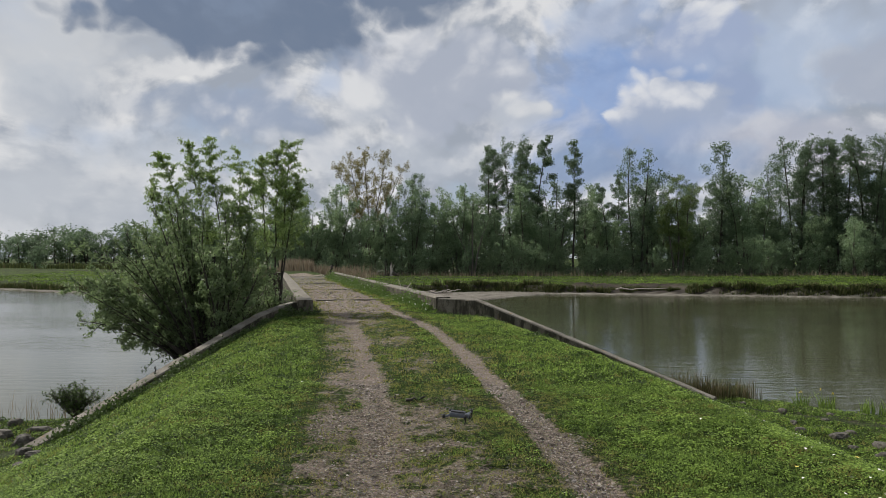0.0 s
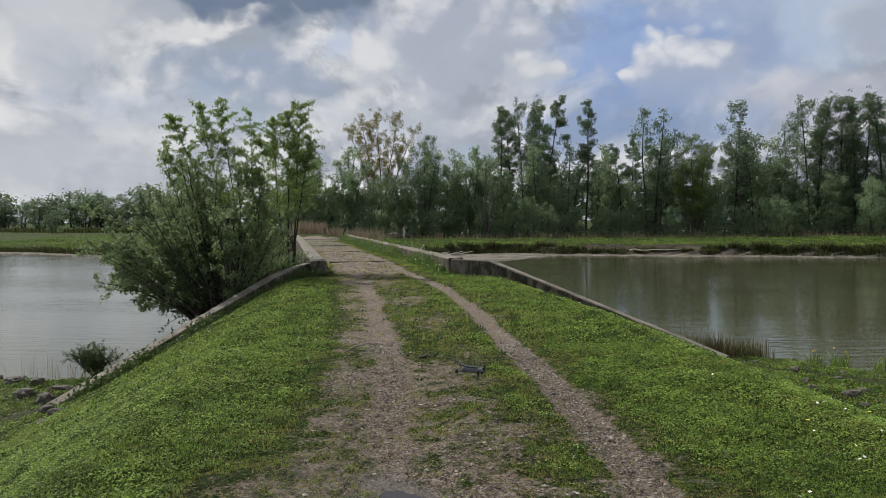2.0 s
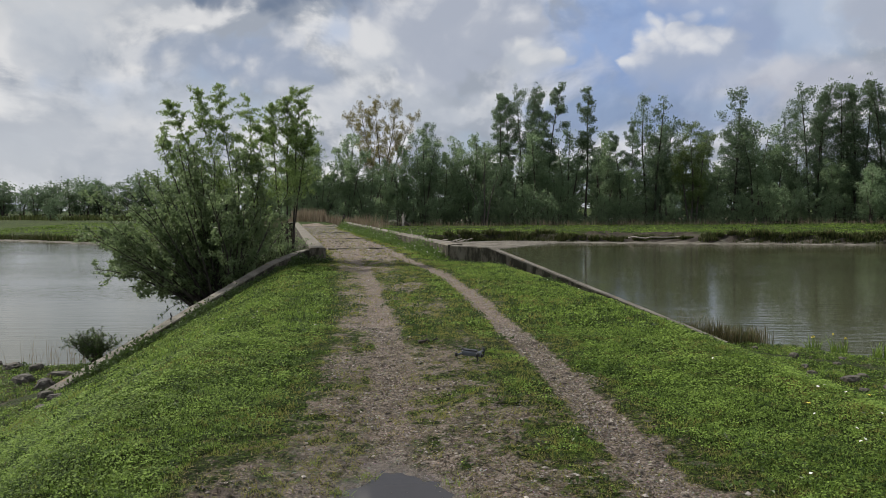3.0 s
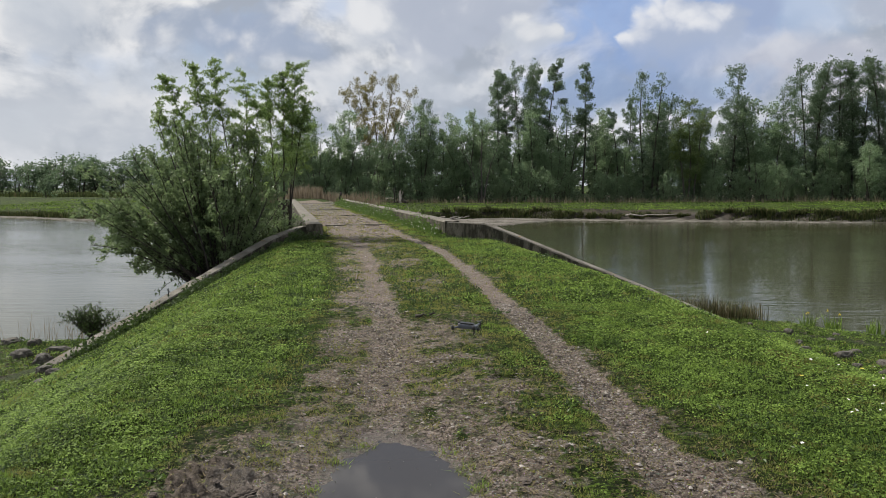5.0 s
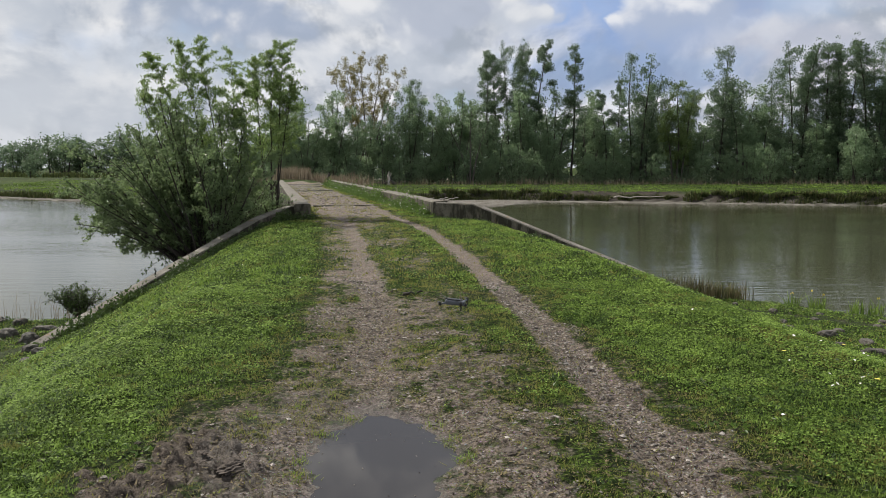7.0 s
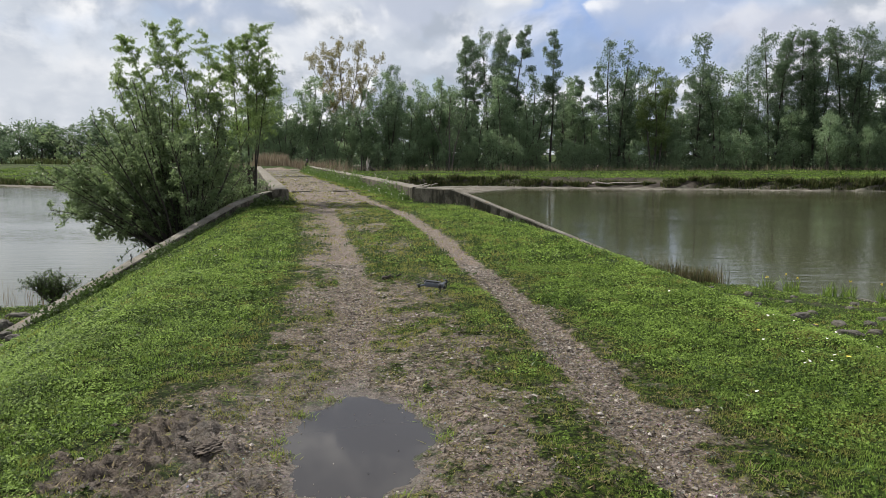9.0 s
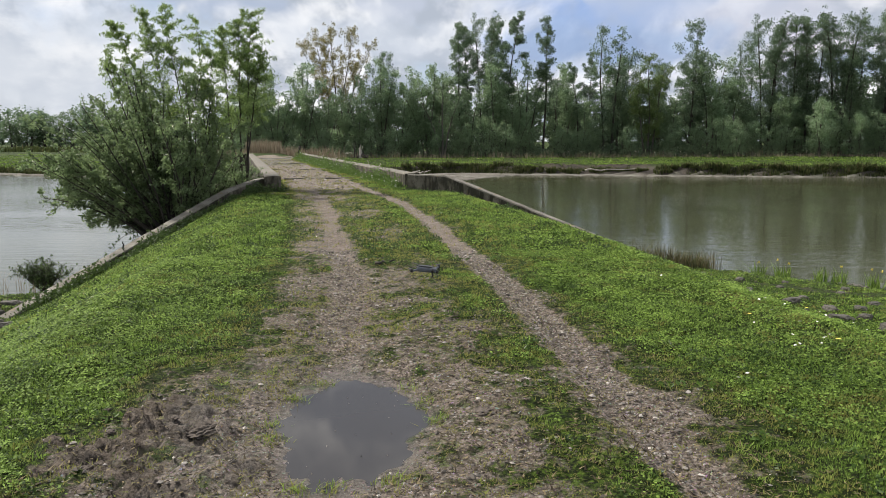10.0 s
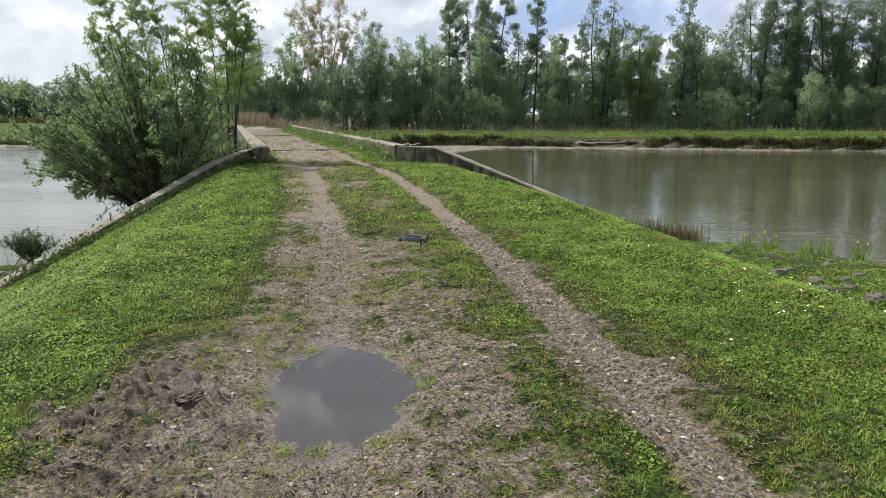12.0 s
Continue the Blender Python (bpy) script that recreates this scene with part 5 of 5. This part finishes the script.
weeds("weeds", 63, [(-0.5, 19.2), (0.6, 18.35), (1.6, 17.6), (2.6, 16.8), (5.2, 14.9)], 260, 0.11, 0.10, 0.05, DARK_HERB, "low green weeds at the foot of the wing wall")
weeds("weeds", 64, [(-6.9, 11.6), (-7.8, 12.8), (-9.2, 14.0), (-11.5, 13.5)], 300, 0.45, 0.16, 0.06, DARK_HERB, "rank dark weeds on the stony shore")
weeds("weeds", 65, [(5.6, 14.6), (6.6, 15.6), (8.0, 14.4), (10.0, 12.6)], 260, 0.6, 0.10, 0.045, HERB, "low weeds between the shore stones")


def blades(rng, x, y, z, h, wide, lean=0.25, bend=0.3):
    """Upright narrow blades in two pieces each."""
    n = len(x)
    az = rng.uniform(0, 6.283, n)
    ln = rng.normal(size=n) * lean
    base = np.stack([x, y, z], 1)
    out = np.stack([np.cos(az), np.sin(az), np.zeros(n)], 1)
    side = np.stack([-np.sin(az), np.cos(az), np.zeros(n)], 1) * (wide / 2)
    mid = base + out * (ln * h * 0.45)[:, None] + np.array([0, 0, 1.0]) * (h * 0.6)[:, None]
    tip = base + out * (ln * h * (1 + bend))[:, None] + np.array([0, 0, 1.0]) * h[:, None]
    v = np.stack([base - side, base + side, mid + side * 0.8, mid - side * 0.8, tip + side * 0.12, tip - side * 0.12], 1)
    f = (np.array([[0, 1, 2, 3], [3, 2, 4, 5]])[None] + 6 * np.arange(n)[:, None, None]).reshape(-1, 4)
    return v.reshape(-1, 3), f


def reed_bed(name, seed, pts, n, spread, tall, wide, material, label, dry=0.0, kind="stuff", category="reeds", lean=0.08):
    rng = np.random.default_rng(seed)
    pts = np.asarray(pts, float)
    t = rng.uniform(0, len(pts) - 1, n)
    x = np.interp(t, np.arange(len(pts)), pts[:, 0]) + rng.normal(size=n) * spread
    y = np.interp(t, np.arange(len(pts)), pts[:, 1]) + rng.normal(size=n) * spread
    z = np.maximum(ground_z(x, y), WATER_Z - 0.3) - 0.03
    h = tall * rng.uniform(0.5, 1.15, n) * np.clip(0.9 + 0.4 * grain(x, y, max(spread, 0.5) * 2, 3, 0.5, seed), 0.3, 1.4)
    v, f = blades(rng, x, y, z, h, wide, lean)
    s = Soup(4).add(v, f, tint=np.repeat(rng.random(n), 6), dry=np.repeat(np.clip(rng.normal(dry, 0.25, n), 0, 1), 6))
    return tagged(part(name, s, material), label, category, kind=kind)


reed_bed("reeds", 71, [(-24, 88), (-18, 86), (-11.5, 84)], 4200, 1.1, 1.5, 0.045, REED, "tall dry straw-coloured reeds before the wood")
reed_bed("reeds", 72, [(-11, 90), (10, 91), (30, 90), (66, 87)], 1500, 0.8, 0.85, 0.045, REED, "thin band of dry reeds along the edge of the wood", 0.5)
reed_bed("rush_clump", 73, [(4.2, 16.6), (5.0, 16.2), (5.7, 15.95), (6.3, 16.3), (6.7, 16.7)], 1900, 0.20, 0.66, 0.012, SEDGE, "clump of dead brown rushes at the water's edge", 0.55, "", "rushes", 0.28)
reed_bed("stalk_clump", 74, [(-7.3, 14.3), (-8.0, 14.7), (-9.3, 14.7)], 130, 0.3, 0.85, 0.010, REED, "bare dry stalks on the shore", 0.0, "", "stalks", 0.22)
reed_bed("meadow_reeds", 75, [(-175, 210), (-90, 150), (-45, 125)], 3000, 2.0, 1.1, 0.3, SEDGE, "dark ditch reeds across the far meadow", 0.0)


reed_bed("river_sedge", 76, [(x, float(far_edge(x)) + 0.55) for x in range(24, 64, 2)], 4600, 0.28, 0.42, 0.07, SEDGE, "dark sedge hanging over the eroded far bank", 0.1, lean=0.35)
reed_bed("river_sedge", 78, [(x, float(far_edge(x)) + 0.45) for x in range(-6, 12, 2)], 2200, 0.25, 0.45, 0.07, SEDGE, "dark sedge above the river mud", 0.1, lean=0.35)
reed_bed("river_sedge", 77, [(x, float(far_edge(x)) + 1.2) for x in range(-60, -14, 2)], 4500, 0.4, 0.6, 0.09, SEDGE, "dark sedge along the far meadow shore", 0.1, lean=0.3)


def tussock(seed, m):
    rng = np.random.default_rng(seed)
    n = 80
    a, r = rng.uniform(0, 6.283, n), 0.42 * np.sqrt(rng.random(n))
    h = rng.uniform(0.3, 0.62, n)
    v, f = blades(rng, r * np.cos(a), r * np.sin(a), np.full(n, -0.1), h, 0.085, 0.5, 0.5)
    s = Soup(4).add(v, f, tint=np.repeat(rng.random(n), 6), dry=np.repeat(np.clip(rng.normal(0.2, 0.25, n), 0, 1), 6))
    ob = part("tussock", s, SEDGE)
    ob.matrix_basis = m
    return tagged(ob, "dark sedge tussock on the eroded river edge", "grass tussock", "tussocks along the bank")


tufts = [tussock(5, place(9.0, float(far_edge(9.0)) + 0.5)), tussock(6, place(14, float(far_edge(14.0)) + 0.5))]
rnd = random.Random(4)
for i in range(150):
    x = -3 + i * 0.40 + rnd.uniform(-0.3, 0.3) if i < 130 else -50 + (i - 130) * 1.6
    copy_thing(tufts[i % 2], place(x, float(far_edge(x)) + rnd.uniform(0.5, 1.7), i * 37, rnd.uniform(0.6, 1.25)))

# ---------------------------------------------------------------- stones


def rock_mesh(seed, sx, sy, sz):
    bm = bmesh.new()
    bmesh.ops.create_icosphere(bm, subdivisions=3, radius=1.0)
    off = Vector((seed * 3.1, seed * 1.7, 0))
    for v in bm.verts:
        k = 1 + 0.42 * noise.noise(v.co * 1.2 + off) + 0.24 * noise.noise(v.co * 2.7 + off) + 0.1 * noise.noise(v.co * 7.0 + off)
        q = v.co * k
        q = Vector([math.copysign(min(abs(c), 0.88 + 0.12 * noise.noise(off + Vector((i, 0, 0)))), c) for i, c in enumerate(q)])
        v.co = Vector((q.x * sx, q.y * sy, q.z * sz))
    me = bpy.data.meshes.new("rock")
    bm.to_mesh(me)
    bm.free()
    return me


rock_shapes = [rock_mesh(k, *s) for k, s in enumerate(((0.18, 0.14, 0.14), (0.24, 0.16, 0.13), (0.14, 0.13, 0.15), (0.28, 0.15, 0.12), (0.11, 0.10, 0.09)))]


def put_rock(x, y, k, size=1.0, turn=0.0, sink=0.02):
    z = float(ground_z([x], [y])[0])
    ob = part("rock", rock_shapes[k], ROCK)
    ob.matrix_basis = pose(x, y, max(z, WATER_Z - 0.05) + sink - 0.03, 0, 0, turn) @ Matrix.Scale(size * 0.78, 4)
    return tagged(ob, "rough grey basalt stone half sunk in the grassy shore", "rock", "stones along the shore")


SHORE_STONES = [(6.55, 16.55, 2, 1.0), (7.0, 16.3, 3, 0.8), (7.3, 15.9, 0, 0.8), (7.7, 15.6, 1, 0.7), (8.0, 15.3, 3, 0.9), (8.5, 14.9, 1, 1.5), (9.0, 14.75, 2, 1.25), (9.35, 14.5, 2, 1.1), (9.7, 14.0, 0, 1.0),
                (6.3, 13.2, 3, 0.7), (6.1, 12.4, 0, 0.8), (6.5, 11.9, 1, 1.0), (6.9, 11.4, 1, 1.0), (6.6, 10.6, 3, 1.1), (7.0, 9.9, 1, 1.4), (7.2, 9.5, 0, 1.1), (8.0, 13.0, 4, 1.2), (7.5, 14.2, 4, 1.0)]
for i, (x, y, k, s) in enumerate(SHORE_STONES):
    put_rock(x, y, k, s, i * 67)
SHORE_STONES = [(6.9, 12.3, 4, 1.2), (7.3, 11.2, 4, 1.4), (6.4, 11.3, 4, 1.1), (7.0, 10.6, 0, 0.9), (7.6, 10.3, 3, 1.0), (7.9, 11.8, 1, 0.9), (8.3, 13.4, 0, 0.9), (8.8, 13.9, 3, 1.0), (9.3, 13.2, 1, 1.2), (7.1, 13.6, 4, 1.0), (6.6, 14.3, 4, 1.1), (6.2, 15.3, 0, 0.7)]
for i, (x, y, k, s) in enumerate(SHORE_STONES):
    put_rock(x, y, k, s, i * 37 + 20)
LEFT_STONES = [(-6.35, 10.5, 1, 0.9), (-6.75, 10.9, 0, 1.1), (-7.2, 11.6, 2, 1.7), (-7.9, 12.1, 0, 1.6), (-7.5, 12.6, 3, 1.2), (-8.2, 13.0, 2, 1.3), (-8.8, 13.2, 1, 1.3), (-6.2, 9.8, 3, 0.7), (-8.6, 12.0, 0, 1.5), (-9.4, 13.6, 2, 1.3)]
for i, (x, y, k, s) in enumerate(LEFT_STONES):
    put_rock(x, y, k, s, i * 43 + 10)

# ---------------------------------------------------------------- single plants


def iris(seed, m, bloom):
    rng = np.random.default_rng(seed)
    ob = thing("yellow_iris", m, "clump of yellow flag iris with sword-shaped leaves", "plant", "irises on the shore")
    n = 46
    a, r = rng.uniform(0, 6.283, n), 0.16 * np.sqrt(rng.random(n))
    v, f = blades(rng, r * np.cos(a), r * np.sin(a), np.full(n, -0.05), rng.uniform(0.25, 0.5, n), 0.026, 0.3, 0.35)
    part("leaves", Soup(4).add(v, f, tint=np.repeat(rng.uniform(0.2, 0.8, n), 6), dry=np.zeros(6 * n)), GRASS, ob)
    for k in range(bloom):
        x, y, z = rng.normal() * 0.08, rng.normal() * 0.08, rng.uniform(0.42, 0.52)
        s = Soup(4)
        tube(s, [(x * 0.5, y * 0.5, 0), (x, y, z)], [0.005, 0.004], 4)
        part("stem", s, HERB, ob)
        s = Soup(4)
        leaves(s, rng, np.array([[x, y, z]]) + rng.normal(size=(7, 3)) * 0.014, 0.045, 0.03)
        part("flower", s, YELLOW, ob, "bright yellow iris flower")
    return ob


for i, (x, y, b) in enumerate(((7.75, 16.0, 1), (8.2, 15.75, 2), (8.75, 15.2, 0), (9.1, 15.05, 1), (9.55, 14.5, 2), (9.95, 13.9, 0))):
    iris(300 + i, pose(x, y, max(float(ground_z([x], [y])[0]), WATER_Z - 0.1), 0, 0, i * 50), b)

build_tree("low_bush", 310, place(-7.45, 13.7, 0, 0.85, 1, -1.6), "small leafy bush among dry stalks on the shore", 0.58, 0.02, 0.05, 9, 0.36, 0.5, 6, 3600, (0.05, 0.028), DARK_HERB, DARK_BARK, 0.05,
           stems=8, splay=0.85, category="bush")


def tuft(name, seed, x, y, n, spread, tall, leaf, material, label):
    rng = np.random.default_rng(seed)
    px, py = rng.normal(x, spread, n), rng.normal(y, spread * 0.8, n)
    z = ground_z(px, py) + np.abs(rng.normal(size=n)) * tall * 0.5
    s = Soup(4)
    leaves(s, rng, np.stack([px, py, z], 1), leaf, leaf * 0.4)
    return tagged(part(name, s, material), label, "plant", kind="stuff")


tuft("weed_tuft", 321, 1.62, 13.6, 260, 0.13, 0.09, 0.06, DARK_HERB, "dark leafy weed tuft in the grass of the slope")
tuft("weed_tuft", 322, 0.07, 6.75, 160, 0.07, 0.04, 0.035, DARK_HERB, "small dark weed rosette between the ruts")
tuft("weed_tuft", 323, -4.6, 12.9, 200, 0.12, 0.08, 0.06, DARK_HERB, "dark leafy weed tuft in the grass of the slope")
for i, (x, y) in enumerate(((0.07, 3.0), (0.13, 2.78), (-0.02, 3.25), (-0.62, 3.1), (-0.66, 2.75), (-0.62, 2.55), (-0.5, 3.35), (-0.3, 2.1), (-0.05, 2.12), (-0.42, 2.06))):
    rng = np.random.default_rng(400 + i)
    n = 70
    px, py = rng.normal(x, 0.035, n), rng.normal(y, 0.035, n)
    v, f = blades(rng, px, py, ground_z(px, py) - 0.005, rng.uniform(0.010, 0.030, n), 0.005, 0.8, 0.6)
    s = Soup(4).add(v, f, tint=np.repeat(rng.uniform(0.4, 1, n), 6), dry=np.repeat(rng.uniform(0.1, 0.95, n), 6))
    tagged(part("grass_tuft", s, GRASS), "yellow-green grass tuft at the rim of the puddle", "grass tuft", "tufts round the puddle", "stuff")



def dandelion(x, y, seed):
    rng = np.random.default_rng(seed)
    z = float(ground_z([x], [y])[0])
    ob = thing("dandelion", pose(x, y, z), "yellow dandelion in the grass", "flower", "dandelions")
    s = Soup(4)
    tube(s, [(0, 0, 0), (0.004, 0, 0.04), (0.002, 0.003, 0.065)], [0.0025, 0.002, 0.002], 5)
    part("stem", s, HERB, ob)
    s = Soup(4)
    for k in range(12):
        a = k * 0.5236
        d, e = np.array([math.cos(a), math.sin(a), 0.25]) * 0.017, np.array([-math.sin(a), math.cos(a), 0]) * 0.004
        c = np.array([0.002, 0.003, 0.066])
        s.add([c - e * 0.4, c + d * 0.6 + e, c + d, c + d * 0.6 - e], [0, 1, 2, 3])
    part("flower_head", s, YELLOW, ob, "bright yellow flower head")
    return ob


for i, (x, y) in enumerate(((2.69, 3.85), (2.45, 4.6), (3.3, 5.4))):
    dandelion(x, y, 500 + i)

# ---------------------------------------------------------------- clods and driftwood


def clod(x, y, sx, sy, sz, seed, label, name="clod"):
    bm = bmesh.new()
    bmesh.ops.create_icosphere(bm, subdivisions=4 if sx > 0.05 else 3, radius=1.0)
    off = Vector((seed * 2.3, 0, seed))
    for v in bm.verts:
        k = 1 + 0.5 * noise.noise(v.co * 1.9 + off) + 0.5 * abs(noise.noise(v.co * 4.5 + off)) + 0.35 * noise.noise(v.co * 9 + off)
        v.co = Vector((v.co.x * sx * k, v.co.y * sy * k, v.co.z * sz * k))
    ob = part(name, bm, CLOD)
    ob.matrix_basis = pose(x, y, float(ground_z([x], [y])[0]), 0, 0, seed * 40)
    return tagged(ob, label, "mud", "mud clods by the puddle")


clod(-0.92, 2.60, 0.085, 0.05, 0.028, 1, "clod of wet dark mud churned up beside the puddle", "mud_clod")
rnd = random.Random(9)
for i in range(22):
    x, y = -1.2 + rnd.gauss(0, 0.3), 2.75 + rnd.gauss(0, 0.5)
    if float(puddle_depth(np.array([x]), np.array([y]))[0]) < -0.3:
        k = rnd.uniform(0.35, 0.9)
        clod(x, y, 0.032 * k, 0.026 * k, 0.010 * k, 5 + i, "flat clod of trodden dark mud", "mud_clod")
clod(0.36, 2.80, 0.03, 0.06, 0.008, 4, "small dark mud clod", "mud_clod")


def stick(name, pts, r0, r1, material, label, category="branch", group=""):
    s = Soup(4)
    pts = np.asarray(pts, float)
    n = 9
    t = np.linspace(0, len(pts) - 1, n)
    path = np.stack([np.interp(t, np.arange(len(pts)), pts[:, k]) for k in range(3)], 1)
    path[1:-1] += np.random.default_rng(int(abs(pts.sum() * 100))).normal(size=(n - 2, 3)) * r0 * 0.6
    tube(s, path, np.linspace(r0, r1, n), 7)
    return tagged(part(name, s.mesh(name, True), material), label, category, group)


gz = lambda x, y: float(ground_z([x], [y])[0])  # noqa: E731
stick("bark_piece", [(-0.47, 7.14, gz(-0.47, 7.14) + 0.02), (-0.36, 7.17, gz(-0.36, 7.17) + 0.025), (-0.27, 7.2, gz(-0.27, 7.2) + 0.03)], 0.018, 0.007, DARK_BARK, "dark broken piece of bark lying on the track")
for i, (x, y, z, dx, dy, dz, r) in enumerate(((-3.6, 66, -0.9, 1.6, 1.0, -0.2, 0.09), (-4.6, 65, -0.95, 0.5, 0.6, 1.0, 0.07), (-2.4, 67, -1.0, 1.9, 0.3, 0.1, 0.10), (-3.0, 65.5, -1.05, 1.2, -0.8, 0.4, 0.08),
                                              (-1.2, 67.5, -1.1, 1.6, 0.7, 0.25, 0.07), (-5.0, 66.5, -0.9, -0.4, 0.2, 1.3, 0.06), (-2.0, 66, -1.1, 1.4, 0.9, 0.3, 0.08))):
    z = gz(x, y) + 0.08
    stick("driftwood", [(x, y, z), (x + dx * 0.5, y + dy * 0.5, z + dz * 0.6), (x + dx, y + dy, z + dz)], r, r * 0.4, DEADWOOD, "bleached driftwood branch stranded on the mud", "branch", "driftwood heap")
stick("fallen_log", [(14.6, 67.2, -1.35), (16.5, 66.6, -1.25), (19.0, 66.2, -1.2)], 0.07, 0.03, DEADWOOD, "pale fallen trunk lying on the eroded bank", "log")
# dead stump and post before the wood
stump = thing("dead_stump", place(-8.1, 90), "pale weathered dead stump beside a dark post", "tree stump")
s = Soup(4)
tube(s, [(0, 0, 0), (0.05, 0, 0.6), (-0.05, 0.05, 1.1), (0.06, 0, 1.7)], [0.24, 0.17, 0.13, 0.04], 8)
tube(s, [(0, 0, 0.8), (0.25, 0.1, 1.2), (0.3, 0.1, 1.5)], [0.1, 0.07, 0.03], 6)
part("stump", s, DEADWOOD, stump)
s = Soup(4)
tube(s, [(-0.75, 0, -0.2), (-0.72, 0, 0.9), (-0.78, 0, 1.9)], [0.08, 0.075, 0.06], 7)
part("post", s, DARK_BARK, stump, "dark leaning post")
s = Soup(4)
tube(s, [(-0.6, 0, 0.1), (0.2, 0.1, 0.35), (0.9, 0, 0.1)], [0.1, 0.32, 0.08], 8)
part("root_plate", s, DARK_BARK, stump)
# iron pin in the crown of the wing wall, post at the far end of the parapet
stick("iron_pin", [(-6.0, 14.05, -0.9), (-6.0, 14.05, -0.72), (-6.0, 14.05, -0.66)], 0.012, 0.014, DRONE_DARK, "short dark iron pin on the wing wall", "pin")
x, y = along_axis(LONG + 0.6, HALF + 0.1)
stick("marker_post", [(x, y, -0.2), (x, y, 0.5), (x, y, 0.95)], 0.10, 0.08, DARK_BARK, "short dark marker post at the end of the parapet", "post")

# ---------------------------------------------------------------- the quadcopter


def quadcopter(m):
    ob = thing("quadcopter", m, "small grey folding quadcopter hovering low over the track", "drone")
    bm = box_bm(-0.095, 0.085, -0.042, 0.042, -0.022, 0.024, 0.014)
    for v in bm.verts:
        if v.co.x > 0.03:
            v.co.z *= 0.86
            v.co.y *= 0.88
    part("body", bm, DRONE_GREY, ob)
    part("battery", box_bm(-0.088, 0.045, -0.030, 0.030, 0.0245, 0.035, 0.006), DRONE_DARK, ob, "dark battery hatch")
    for sx, sy, z in ((0.075, 0.125, 0.012), (0.075, -0.125, 0.012), (-0.125, 0.115, -0.008), (-0.125, -0.115, -0.008)):
        s = Soup(4)
        tube(s, [(sx * 0.75, sy * 0.3, z * 0.6), (sx * 0.9, sy * 0.65, z), (sx, sy, z)], [0.012, 0.010, 0.009], 8)
        arm = part("arm", s.mesh("arm", True), DRONE_GREY, ob)
        s = Soup(4)
        tube(s, [(sx, sy, z - 0.012), (sx, sy, z - 0.010), (sx, sy, z + 0.022), (sx, sy, z + 0.024)], [0.004, 0.014, 0.014, 0.004], 12)
        part("motor", s.mesh("motor", True), DRONE_DARK, arm)
        a = sx * 9 + sy * 5
        bl = Soup(4)
        for k in (0, math.pi):
            c, q = math.cos(a + k), math.sin(a + k)
            pts = [(0.005, -0.004, 0), (0.035, -0.008, 0.002), (0.065, -0.003, 0.001), (0.065, 0.003, -0.001), (0.035, 0.006, -0.002), (0.005, 0.004, 0)]
            v = [(sx + px * c - py * q, sy + px * q + py * c, z + 0.028 + pz) for px, py, pz in pts]
            v += [(x_, y_, z_ + 0.0015) for x_, y_, z_ in v]
            bl.add(v, [[0, 1, 4, 5], [1, 2, 3, 4], [6, 11, 10, 7], [7, 10, 9, 8], [0, 6, 7, 1], [1, 7, 8, 2], [5, 4, 10, 11], [4, 3, 9, 10]])
        part("propeller", bl, DRONE_DARK, arm)
        if sx > 0:
            s = Soup(4)
            tube(s, [(sx, sy, z - 0.01), (sx + 0.006, sy, z - 0.035), (sx - 0.004, sy, z - 0.062)], [0.009, 0.007, 0.004], 7)
            part("landing_leg", s.mesh("landing_leg", True), DRONE_DARK, arm)
    cam_bm = bmesh.new()
    bmesh.ops.create_uvsphere(cam_bm, u_segments=14, v_segments=9, radius=0.017, matrix=Matrix.Translation((0.088, 0, -0.012)))
    part("gimbal_camera", cam_bm, DRONE_DARK, ob)
    return ob


quadcopter(pose(0.09, 4.9, 0.34, 0, 4, -14) @ Matrix.Scale(0.82, 4))
